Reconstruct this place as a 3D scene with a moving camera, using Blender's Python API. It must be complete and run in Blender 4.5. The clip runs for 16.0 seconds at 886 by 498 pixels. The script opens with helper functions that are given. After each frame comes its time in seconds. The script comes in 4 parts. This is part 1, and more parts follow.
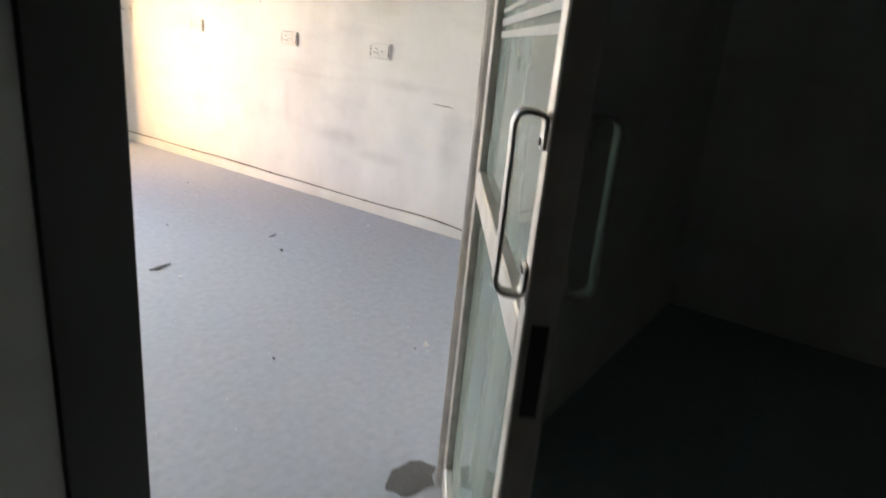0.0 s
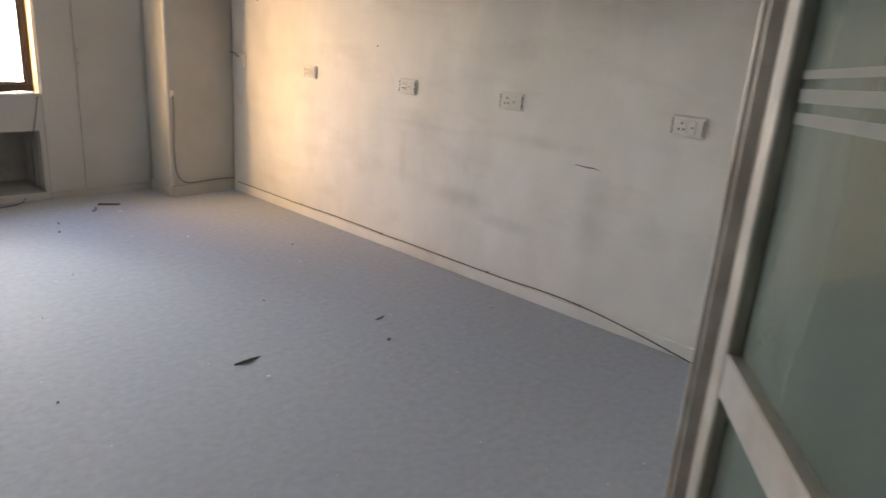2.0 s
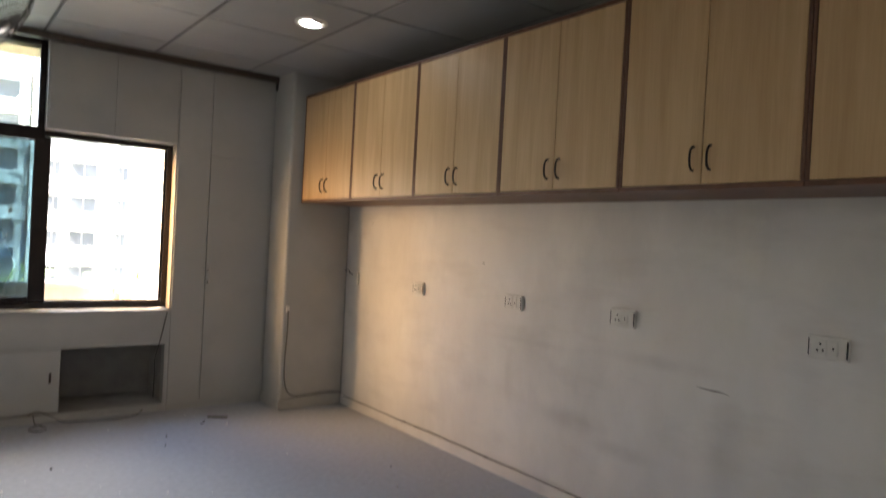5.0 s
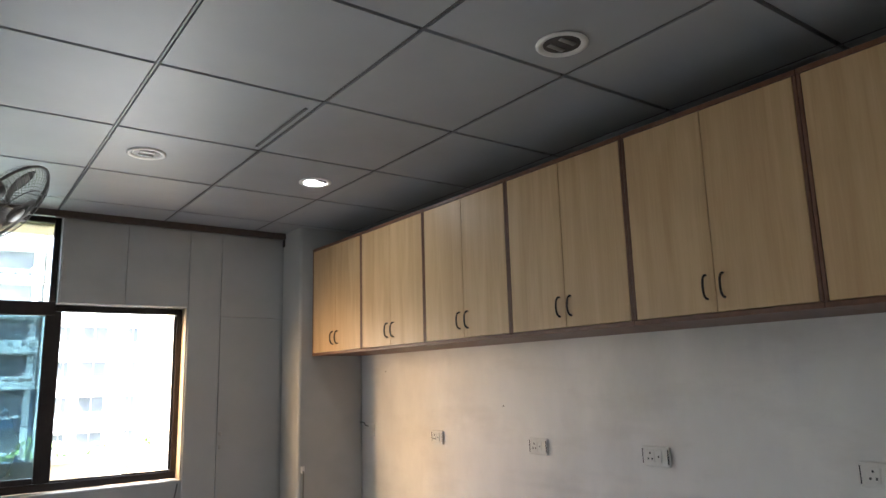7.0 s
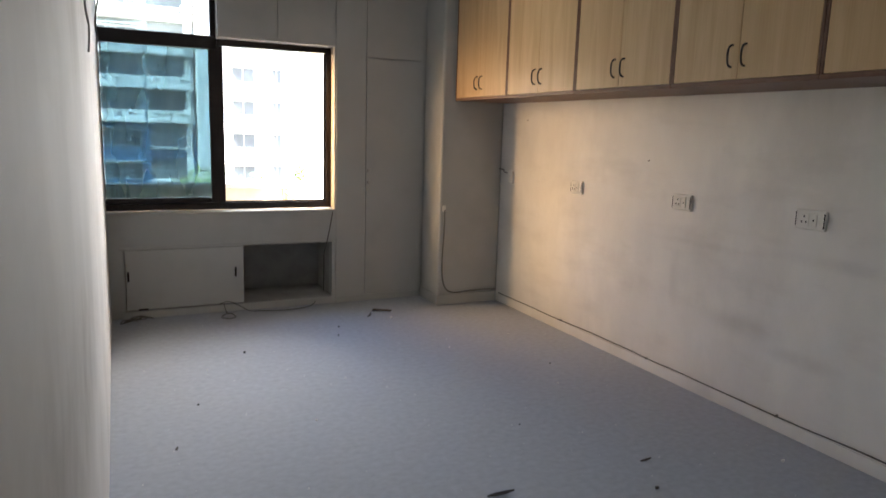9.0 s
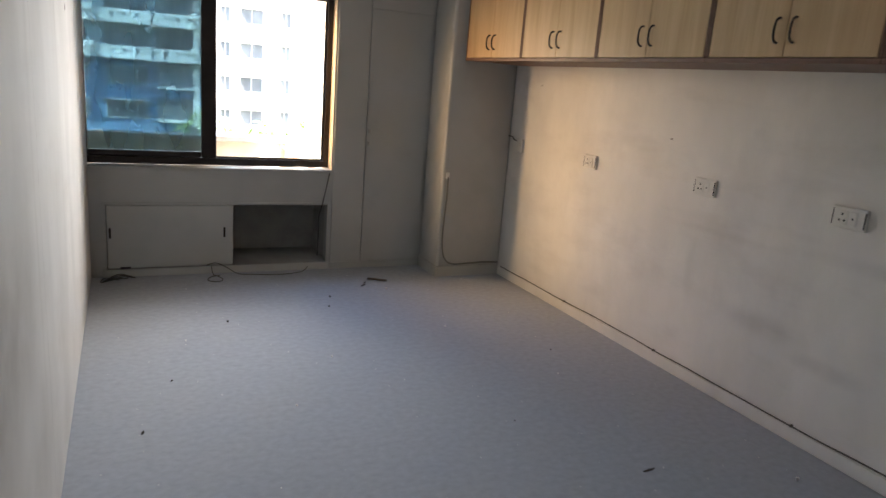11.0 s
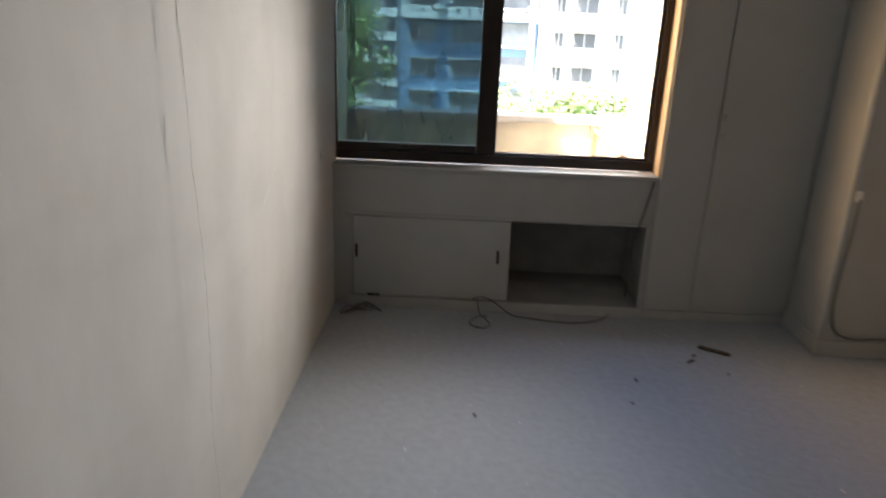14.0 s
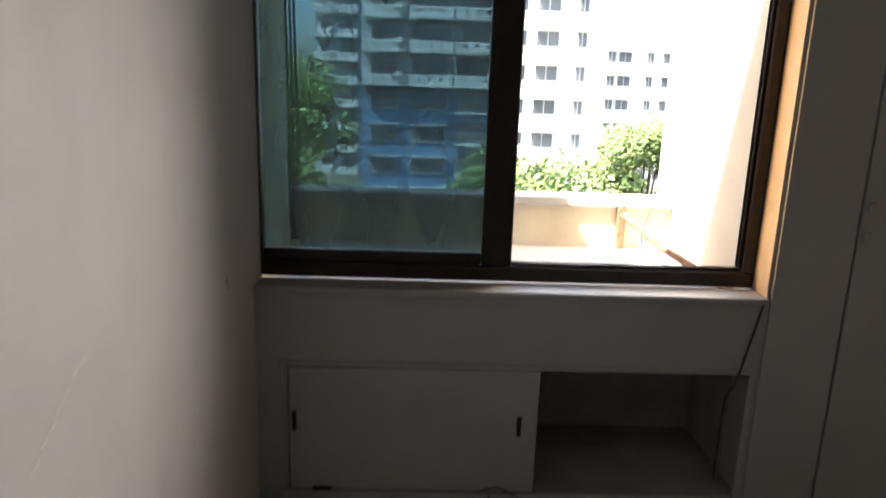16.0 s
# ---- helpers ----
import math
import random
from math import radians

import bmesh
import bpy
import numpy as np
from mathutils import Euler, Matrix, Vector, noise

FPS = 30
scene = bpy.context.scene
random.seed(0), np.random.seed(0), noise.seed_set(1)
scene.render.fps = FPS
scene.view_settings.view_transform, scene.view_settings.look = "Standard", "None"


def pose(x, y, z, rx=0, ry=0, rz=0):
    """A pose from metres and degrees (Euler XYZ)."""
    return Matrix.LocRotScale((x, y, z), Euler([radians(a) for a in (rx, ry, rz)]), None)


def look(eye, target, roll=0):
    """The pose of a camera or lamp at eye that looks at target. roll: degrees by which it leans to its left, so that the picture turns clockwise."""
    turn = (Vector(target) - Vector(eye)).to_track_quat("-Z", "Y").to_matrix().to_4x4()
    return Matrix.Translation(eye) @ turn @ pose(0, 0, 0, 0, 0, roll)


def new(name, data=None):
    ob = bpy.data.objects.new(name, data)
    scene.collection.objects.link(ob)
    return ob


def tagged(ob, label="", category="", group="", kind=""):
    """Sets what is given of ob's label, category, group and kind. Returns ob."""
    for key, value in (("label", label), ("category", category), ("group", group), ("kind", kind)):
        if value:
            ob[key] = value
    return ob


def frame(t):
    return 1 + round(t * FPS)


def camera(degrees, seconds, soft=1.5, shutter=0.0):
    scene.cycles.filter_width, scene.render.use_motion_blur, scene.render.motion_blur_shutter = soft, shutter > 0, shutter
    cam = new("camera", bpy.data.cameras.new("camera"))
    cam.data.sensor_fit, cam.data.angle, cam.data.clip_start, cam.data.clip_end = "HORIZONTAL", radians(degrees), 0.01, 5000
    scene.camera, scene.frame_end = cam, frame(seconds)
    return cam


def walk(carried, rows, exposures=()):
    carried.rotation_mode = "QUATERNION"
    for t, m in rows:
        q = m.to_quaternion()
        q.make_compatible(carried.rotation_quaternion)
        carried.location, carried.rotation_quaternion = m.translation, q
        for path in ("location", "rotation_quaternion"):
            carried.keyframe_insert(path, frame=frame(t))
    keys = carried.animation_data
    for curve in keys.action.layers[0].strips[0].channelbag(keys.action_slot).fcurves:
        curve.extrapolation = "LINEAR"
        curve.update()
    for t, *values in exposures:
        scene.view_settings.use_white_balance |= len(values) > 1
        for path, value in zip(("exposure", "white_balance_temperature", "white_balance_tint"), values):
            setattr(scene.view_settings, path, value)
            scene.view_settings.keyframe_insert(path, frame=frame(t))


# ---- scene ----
cam = camera(65.8, 16.0, shutter=0.5)
PATH = [
    (0, (-0.492, -5.978, 1.345), (1.096, -4.961, 0.68), 5.6),
    (0.5, (-0.258, -5.864, 1.349), (1.264, -4.724, 0.731), 3.3),
    (1, (-0.144, -5.815, 1.349), (1.337, -4.655, 0.669), 2.7),
    (1.5, (-0.062, -5.652, 1.365), (1.396, -4.411, 0.784), 4.6),
    (2, (0.019, -5.445, 1.364), (1.425, -4.155, 0.765), 4.2),
    (2.5, (0.123, -5.374, 1.346), (1.32, -3.872, 0.788), 3.9),
    (3, (0.073, -5.369, 1.359), (1.017, -3.682, 0.847), 1.7),
    (3.5, (0.113, -5.352, 1.362), (1.167, -3.706, 0.938), 2.5),
    (4, (0.108, -5.341, 1.373), (1.193, -3.716, 0.947), 2.3),
    (4.5, (0.112, -5.349, 1.377), (1.208, -3.723, 0.982), 2.3),
    (5, (0.148, -5.355, 1.383), (1.354, -3.759, 1.362), 3.0),
    (7.5, (0.16, -5.313, 1.457), (1.3, -3.711, 1.822), -2.3),
    (8, (0.164, -5.313, 1.467), (1.207, -3.618, 1.664), -2.9),
    (8.5, (0.1, -5.268, 1.437), (1.01, -3.494, 1.287), 0.3),
    (9, (0.082, -5.266, 1.399), (0.933, -3.488, 1.06), 1.7),
    (9.5, (0.105, -5.265, 1.452), (0.981, -3.511, 1.053), 3.6),
    (12, (0.435, -4.58, 1.459), (1.126, -2.774, 0.948), 5.9),
    (12.5, (0.547, -4.298, 1.464), (0.834, -2.4, 0.902), 2.9),
    (13, (0.552, -3.954, 1.517), (0.426, -2.049, 0.92), 1.8),
    (13.5, (0.62, -3.658, 1.518), (0.613, -1.778, 0.836), 8.0),
    (14, (0.661, -3.393, 1.477), (0.613, -1.498, 0.838), 2.2),
    (14.5, (0.54, -2.989, 1.496), (0.249, -1.074, 1.0), 0.2),
    (15, (0.538, -2.657, 1.429), (0.486, -0.75, 0.826), 6.4),
    (15.5, (0.478, -2.367, 1.352), (0.478, -0.45, 0.781), 3.5),
    (16, (0.535, -2.078, 1.387), (0.588, -0.132, 0.929), 1.9),
]
EXPOSURE = [(0, 5.7, 6250, 8), (0.7, 5.25, 6350, 9), (1.5, 4.8, 6400, 10), (2.2, 4.6, 6350, 10), (3.0, 4.1, 6200, 9), (4.5, 4.0, 6250, 10), (5.0, 3.9, 6450, 11), (7.3, 4.2, 5750, 8),
            (8.2, 4.2, 5750, 8), (9.0, 3.9, 6100, 10), (9.5, 3.9, 6100, 10), (12.0, 3.7, 6050, 9), (12.5, 3.7, 6150, 9), (13.0, 3.55, 6200, 9), (13.5, 3.45, 6200, 9), (14.5, 2.95, 6250, 9), (15.0, 2.85, 6250, 9),
            (15.5, 2.8, 6250, 9), (16.0, 2.65, 6250, 10)]
walk(cam, [(t, look(eye, target, roll)) for t, eye, target, roll in PATH], EXPOSURE)

# ---- light ----
world = bpy.data.worlds.new("world")
scene.world = world
world.use_nodes = True
wn = world.node_tree
sky = wn.nodes.new("ShaderNodeTexSky")
sky.sky_type = "NISHITA"
sky.sun_disc = False
sky.sun_elevation = radians(58)
sky.sun_rotation = radians(-115.5)
sky.dust_density = 3.0
wn.nodes["Background"].inputs["Strength"].default_value = 0.15
wn.links.new(sky.outputs[0], wn.nodes["Background"].inputs["Color"])
sun = new("sun", bpy.data.lights.new("sun", "SUN"))
sun.data.energy = 5.0
sun.data.angle = radians(0.5)
sun.data.color = (1.0, 0.93, 0.82)
sun.matrix_world = look((-6.5, -3.1, 11.5), (0, 0, 0))
# the sky's light in the fanlight's opening
fanlight = new("fanlight_daylight", bpy.data.lights.new("fanlight_daylight", "AREA"))
fanlight.data.shape, fanlight.data.size, fanlight.data.size_y = "RECTANGLE", 0.68, 0.54
fanlight.data.energy = 0.13
fanlight.data.spread = radians(105)
fanlight.data.color = (0.84, 0.92, 1.0)
fanlight.matrix_world = pose(0.385, 0.15, 2.31, -78, 0, 0)
# the sky's light in the open half of the window
daylight = new("window_daylight", bpy.data.lights.new("window_daylight", "AREA"))
daylight.data.shape, daylight.data.size, daylight.data.size_y = "RECTANGLE", 0.74, 1.1
daylight.data.energy = 1.7
daylight.data.spread = radians(93)
daylight.data.color = (1.0, 0.96, 0.91)
daylight.matrix_world = pose(1.205, 0.158, 1.395, -80, 0, -21)
# added warm fill lamp in the same opening, for the right wall's band
bounce = new("warm_fill", bpy.data.lights.new("warm_fill", "AREA"))
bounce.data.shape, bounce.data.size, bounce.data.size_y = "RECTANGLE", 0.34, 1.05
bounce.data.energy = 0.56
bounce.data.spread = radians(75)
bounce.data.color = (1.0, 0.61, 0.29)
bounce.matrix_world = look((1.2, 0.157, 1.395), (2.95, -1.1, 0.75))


# ---- materials ----
def mat(name, col, rough=0.6, metal=0.0, noise_scale=0.0, amount=0.0, bump=0.0, bump_scale=200.0, spec=0.5,
        stain=0.0, stain_col=(0.2, 0.18, 0.16), stain_scale=1.3, per_object=0.0, stretch=(1, 1, 1), smear=0.0):
    m = bpy.data.materials.new(name)
    m.use_nodes = True
    nt = m.node_tree
    b = nt.nodes["Principled BSDF"]
    b.inputs["Roughness"].default_value = rough
    b.inputs["Metallic"].default_value = metal
    b.inputs["Specular IOR Level"].default_value = spec
    b.inputs["Base Color"].default_value = (*col, 1)
    mp = nt.nodes.new("ShaderNodeMapping")
    mp.inputs["Scale"].default_value = stretch
    geo = nt.nodes.new("ShaderNodeNewGeometry")
    nt.links.new(geo.outputs["Position"], mp.inputs["Vector"])
    out = None
    if amount > 0:
        n = nt.nodes.new("ShaderNodeTexNoise")
        n.inputs["Scale"].default_value = noise_scale
        n.inputs["Detail"].default_value = 6
        nt.links.new(mp.outputs[0], n.inputs["Vector"])
        r = nt.nodes.new("ShaderNodeMapRange")
        r.inputs["From Min"].default_value, r.inputs["From Max"].default_value = 0.3, 0.7
        r.inputs["To Min"].default_value, r.inputs["To Max"].default_value = 1 - amount, 1 + amount * 0.4
        nt.links.new(n.outputs[0], r.inputs["Value"])
        mx = nt.nodes.new("ShaderNodeMix")
        mx.data_type, mx.blend_type = "RGBA", "MULTIPLY"
        mx.inputs[0].default_value = 1
        mx.inputs[6].default_value = (*col, 1)
        nt.links.new(r.outputs[0], mx.inputs[7])
        out = mx.outputs[2]
    if stain > 0:
        n = nt.nodes.new("ShaderNodeTexNoise")
        n.inputs["Scale"].default_value = stain_scale
        n.inputs["Detail"].default_value = 8
        n.inputs["Roughness"].default_value = 0.65
        nt.links.new(mp.outputs[0], n.inputs["Vector"])
        r = nt.nodes.new("ShaderNodeMapRange")
        r.inputs["From Min"].default_value, r.inputs["From Max"].default_value = 0.5, 0.78
        r.inputs["To Max"].default_value = stain
        nt.links.new(n.outputs[0], r.inputs["Value"])
        mx = nt.nodes.new("ShaderNodeMix")
        mx.data_type = "RGBA"
        nt.links.new(r.outputs[0], mx.inputs[0])
        if out:
            nt.links.new(out, mx.inputs[6])
        else:
            mx.inputs[6].default_value = (*col, 1)
        mx.inputs[7].default_value = (*stain_col, 1)
        out = mx.outputs[2]
    if smear > 0:
        m3 = nt.nodes.new("ShaderNodeMapping")
        m3.inputs["Scale"].default_value = (1.0, 1.1, 3.6)
        nt.links.new(geo.outputs["Position"], m3.inputs["Vector"])
        n = nt.nodes.new("ShaderNodeTexNoise")
        n.inputs["Scale"].default_value = 1.3
        n.inputs["Detail"].default_value = 9
        n.inputs["Roughness"].default_value = 0.6
        nt.links.new(m3.outputs[0], n.inputs["Vector"])
        r = nt.nodes.new("ShaderNodeMapRange")
        r.inputs["From Min"].default_value, r.inputs["From Max"].default_value = 0.52, 0.74
        r.inputs["To Max"].default_value = smear
        nt.links.new(n.outputs[0], r.inputs["Value"])
        mx = nt.nodes.new("ShaderNodeMix")
        mx.data_type = "RGBA"
        nt.links.new(r.outputs[0], mx.inputs[0])
        nt.links.new(out, mx.inputs[6])
        mx.inputs[7].default_value = (0.40, 0.37, 0.33, 1)
        out = mx.outputs[2]
    if per_object > 0:
        oi = nt.nodes.new("ShaderNodeObjectInfo")
        r = nt.nodes.new("ShaderNodeMapRange")
        r.inputs["To Min"].default_value, r.inputs["To Max"].default_value = 1 - per_object, 1 + per_object * 0.3
        nt.links.new(oi.outputs["Random"], r.inputs["Value"])
        mx = nt.nodes.new("ShaderNodeMix")
        mx.data_type, mx.blend_type = "RGBA", "MULTIPLY"
        mx.inputs[0].default_value = 1
        if out:
            nt.links.new(out, mx.inputs[6])
        else:
            mx.inputs[6].default_value = (*col, 1)
        nt.links.new(r.outputs[0], mx.inputs[7])
        out = mx.outputs[2]
    if out:
        nt.links.new(out, b.inputs["Base Color"])
    if bump > 0:
        n = nt.nodes.new("ShaderNodeTexNoise")
        n.inputs["Scale"].default_value = bump_scale
        n.inputs["Detail"].default_value = 4
        nt.links.new(geo.outputs["Position"], n.inputs["Vector"])
        bp = nt.nodes.new("ShaderNodeBump")
        bp.inputs["Strength"].default_value = bump
        bp.inputs["Distance"].default_value = 0.004
        nt.links.new(n.outputs[0], bp.inputs["Height"])
        nt.links.new(bp.outputs[0], b.inputs["Normal"])
    return m


def wood_mat(name, light, dark):
    """Veneer with upright grain, each door cut from another place of the board."""
    m = bpy.data.materials.new(name)
    m.use_nodes = True
    nt = m.node_tree
    b = nt.nodes["Principled BSDF"]
    b.inputs["Roughness"].default_value = 0.42
    geo = nt.nodes.new("ShaderNodeNewGeometry")
    oi = nt.nodes.new("ShaderNodeObjectInfo")
    add = nt.nodes.new("ShaderNodeVectorMath")
    sc = nt.nodes.new("ShaderNodeMath")
    sc.operation = "MULTIPLY"
    sc.inputs[1].default_value = 7.0
    nt.links.new(oi.outputs["Random"], sc.inputs[0])
    nt.links.new(geo.outputs["Position"], add.inputs[0])
    nt.links.new(sc.outputs[0], add.inputs[1])
    mp = nt.nodes.new("ShaderNodeMapping")
    mp.inputs["Scale"].default_value = (14, 14, 1.1)
    nt.links.new(add.outputs[0], mp.inputs["Vector"])
    n = nt.nodes.new("ShaderNodeTexNoise")
    n.inputs["Scale"].default_value = 1.0
    n.inputs["Detail"].default_value = 7
    n.inputs["Distortion"].default_value = 0.8
    nt.links.new(mp.outputs[0], n.inputs["Vector"])
    mp2 = nt.nodes.new("ShaderNodeMapping")
    mp2.inputs["Scale"].default_value = (160, 160, 5)
    nt.links.new(add.outputs[0], mp2.inputs["Vector"])
    n2 = nt.nodes.new("ShaderNodeTexNoise")
    n2.inputs["Scale"].default_value = 1.0
    nt.links.new(mp2.outputs[0], n2.inputs["Vector"])
    mixn = nt.nodes.new("ShaderNodeMath")
    mixn.operation = "MULTIPLY_ADD"
    mixn.inputs[1].default_value = 0.35
    nt.links.new(n2.outputs[0], mixn.inputs[0])
    nt.links.new(n.outputs[0], mixn.inputs[2])
    r = nt.nodes.new("ShaderNodeValToRGB")
    r.color_ramp.elements[0].position, r.color_ramp.elements[1].position = 0.45, 0.85
    r.color_ramp.elements[0].color, r.color_ramp.elements[1].color = (*dark, 1), (*light, 1)
    nt.links.new(mixn.outputs[0], r.inputs[0])
    nt.links.new(r.outputs[0], b.inputs["Base Color"])
    return m


def glass_mat(name, tint, gloss=0.1, dirt=0.0, dirt_col=(0.5, 0.5, 0.48)):
    """A thin pane: clear or tinted, with a mirror sheen and a film of dust."""
    m = bpy.data.materials.new(name)
    m.use_nodes = True
    nt = m.node_tree
    nt.nodes.remove(nt.nodes["Principled BSDF"])
    tr = nt.nodes.new("ShaderNodeBsdfTransparent")
    tr.inputs[0].default_value = (*tint, 1)
    gl = nt.nodes.new("ShaderNodeBsdfGlossy")
    gl.inputs["Roughness"].default_value = 0.02
    lw = nt.nodes.new("ShaderNodeFresnel")
    lw.inputs[0].default_value = 1.45
    mx = nt.nodes.new("ShaderNodeMixShader")
    nt.links.new(lw.outputs[0], mx.inputs[0])
    nt.links.new(tr.outputs[0], mx.inputs[1])
    nt.links.new(gl.outputs[0], mx.inputs[2])
    last = mx
    if dirt > 0:
        df = nt.nodes.new("ShaderNodeBsdfDiffuse")
        df.inputs[0].default_value = (*dirt_col, 1)
        geo = nt.nodes.new("ShaderNodeNewGeometry")
        mp = nt.nodes.new("ShaderNodeMapping")
        mp.inputs["Scale"].default_value = (5, 5, 1.6)
        nt.links.new(geo.outputs["Position"], mp.inputs["Vector"])
        n = nt.nodes.new("ShaderNodeTexNoise")
        n.inputs["Scale"].default_value = 1.0
        n.inputs["Detail"].default_value = 6
        nt.links.new(mp.outputs[0], n.inputs["Vector"])
        r = nt.nodes.new("ShaderNodeMapRange")
        r.inputs["From Min"].default_value, r.inputs["From Max"].default_value = 0.3, 0.75
        r.inputs["To Min"].default_value, r.inputs["To Max"].default_value = dirt * 0.6, dirt * 1.4
        nt.links.new(n.outputs[0], r.inputs["Value"])
        m2 = nt.nodes.new("ShaderNodeMixShader")
        nt.links.new(r.outputs[0], m2.inputs[0])
        nt.links.new(mx.outputs[0], m2.inputs[1])
        nt.links.new(df.outputs[0], m2.inputs[2])
        last = m2
    nt.links.new(last.outputs[0], nt.nodes["Material Output"].inputs["Surface"])
    return m


WALL = mat("wall_paint", (0.76, 0.74, 0.70), 0.55, 0, 3.5, 0.10, 0.12, 60, stain=0.35, stain_col=(0.36, 0.34, 0.31), stain_scale=1.1, stretch=(1, 1, 0.55), smear=0.28)
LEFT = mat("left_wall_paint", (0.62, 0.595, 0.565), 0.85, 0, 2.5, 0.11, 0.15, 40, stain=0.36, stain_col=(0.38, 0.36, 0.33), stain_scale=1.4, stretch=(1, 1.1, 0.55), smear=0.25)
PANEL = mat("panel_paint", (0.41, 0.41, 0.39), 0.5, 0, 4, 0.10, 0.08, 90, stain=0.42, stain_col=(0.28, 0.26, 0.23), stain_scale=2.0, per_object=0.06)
# corridor walls: the unlit passage's darkness put into a lower grey
DIM = mat("dimmed_paint", (0.45, 0.44, 0.43), 0.7, 0, 4, 0.15, 0.1, 60)
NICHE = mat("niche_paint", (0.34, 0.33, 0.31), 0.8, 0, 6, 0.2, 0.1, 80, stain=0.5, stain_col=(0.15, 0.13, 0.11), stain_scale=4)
CARPET = mat("carpet", (0.395, 0.415, 0.455), 0.95, 0, 30.0, 0.10, 0.04, 300, 0.1, stain=0.2, stain_col=(0.25, 0.255, 0.28), stain_scale=24.0, stretch=(0.9, 1.1, 1))
CEIL = mat("ceiling_tile", (0.35, 0.355, 0.355), 0.58, 0, 3, 0.07, 0.1, 120, stain=0.15, stain_col=(0.4, 0.38, 0.34), stain_scale=0.9)
GRID = mat("grid_metal", (0.07, 0.062, 0.058), 0.5, 0.2, 20, 0.2)
RUNNER = mat("dull_runner", (0.12, 0.115, 0.11), 0.6, 0.2, 20, 0.2)
WOOD = wood_mat("maple_veneer", (0.63, 0.435, 0.225), (0.51, 0.325, 0.155))
TRIM = mat("brown_trim", (0.16, 0.072, 0.038), 0.45, 0, 30, 0.25, 0.05, 100)
CORNICE = mat("dark_batten", (0.075, 0.055, 0.043), 0.5, 0, 30, 0.25, 0.05, 100)
ALU = mat("brown_aluminium", (0.022, 0.014, 0.011), 0.38, 0.3, 12, 0.25, 0.03, 150, stain=0.3, stain_col=(0.06, 0.05, 0.045), stain_scale=6)
SILVER = mat("worn_aluminium", (0.50, 0.47, 0.43), 0.42, 0.2, 15, 0.25, 0.05, 150, stain=0.5, stain_col=(0.3, 0.2, 0.13), stain_scale=5)
CHROME = mat("dull_chrome", (0.42, 0.40, 0.37), 0.5, 0.5, 20, 0.15)
BLACK = mat("black_frame", (0.012, 0.012, 0.013), 0.5, 0, 8, 0.3, 0.05, 90)
DARKMETAL = mat("bronze_handle", (0.03, 0.022, 0.018), 0.35, 0.6, 40, 0.2)
PLASTIC = mat("white_plastic", (0.74, 0.72, 0.67), 0.35, 0, 20, 0.06)
SOCKETDARK = mat("near_black", (0.02, 0.02, 0.02), 0.5)
CABLE = mat("black_cable", (0.05, 0.047, 0.044), 0.5)
SKIRTCABLE = mat("dusty_cable", (0.11, 0.10, 0.09), 0.7, 0, 30, 0.3)
GREYCABLE = mat("grey_cable", (0.17, 0.165, 0.15), 0.5)
BLUEGLASS = glass_mat("blue_glass", (0.25, 0.345, 0.375), dirt=0.22, dirt_col=(0.46, 0.5, 0.5))
CLEARGLASS = glass_mat("clear_glass", (0.88, 0.92, 0.9), dirt=0.06)
DOORGLASS = glass_mat("door_glass", (0.55, 0.68, 0.62), dirt=0.36, dirt_col=(0.36, 0.41, 0.37))
STRIPE = mat("glass_stripe", (0.17, 0.175, 0.155), 0.6, 0, 20, 0.1)
REVEAL = mat("tan_reveal", (0.55, 0.43, 0.29), 0.6, 0, 12, 0.15, 0.1, 80)
CREAM = mat("cream_render", (0.74, 0.62, 0.45), 0.85, 0, 2.5, 0.12, 0.3, 60, stain=0.35, stain_col=(0.45, 0.33, 0.22), stain_scale=1.5)
TAN = mat("tan_render", (0.72, 0.63, 0.47), 0.85, 0, 3, 0.2, 0.3, 60, stain=0.4, stain_col=(0.4, 0.25, 0.14), stain_scale=2)
CONCRETE = mat("pale_concrete", (0.55, 0.52, 0.47), 0.9, 0, 4, 0.2, 0.3, 60, stain=0.4, stain_col=(0.25, 0.22, 0.2), stain_scale=2)
RUST = mat("rusty_iron", (0.30, 0.15, 0.085), 0.85, 0.1, 25, 0.4, 0.3, 120)
FACADE = mat("white_facade", (0.80, 0.78, 0.75), 0.9, 0, 0.2, 0.12, stain=0.3, stain_col=(0.45, 0.42, 0.4), stain_scale=0.3)
FACADEGREY = mat("grey_facade", (0.46, 0.50, 0.52), 0.9, 0, 0.2, 0.15, stain=0.3, stain_col=(0.25, 0.25, 0.26), stain_scale=0.3)
FACADEBLUE = mat("blue_facade", (0.18, 0.27, 0.40), 0.9, 0, 0.2, 0.12)
# dark panes, and the shade of loggia recesses as a colour
SHADEDARK = mat("dark_pane_and_shade", (0.24, 0.25, 0.26), 0.35, 0, 0.8, 0.4, per_object=0.5)
# far panes: haze and glare put into a paler grey
PALEPANE = mat("hazy_pane", (0.18, 0.18, 0.18), 0.35, 0, 0.8, 0.3, per_object=0.4)
GROUND = mat("dry_ground", (0.12, 0.12, 0.08), 0.95, 0, 0.1, 0.3)
BARK = mat("bark", (0.10, 0.075, 0.05), 0.95, 0, 10, 0.3)
LEAVES = mat("leaves", (0.19, 0.26, 0.075), 0.7, 0, 1.2, 0.5, stain=0.4, stain_col=(0.17, 0.22, 0.05), stain_scale=3)
DRYLEAF = mat("dry_leaf", (0.06, 0.05, 0.042), 0.8, 0, 60, 0.4)
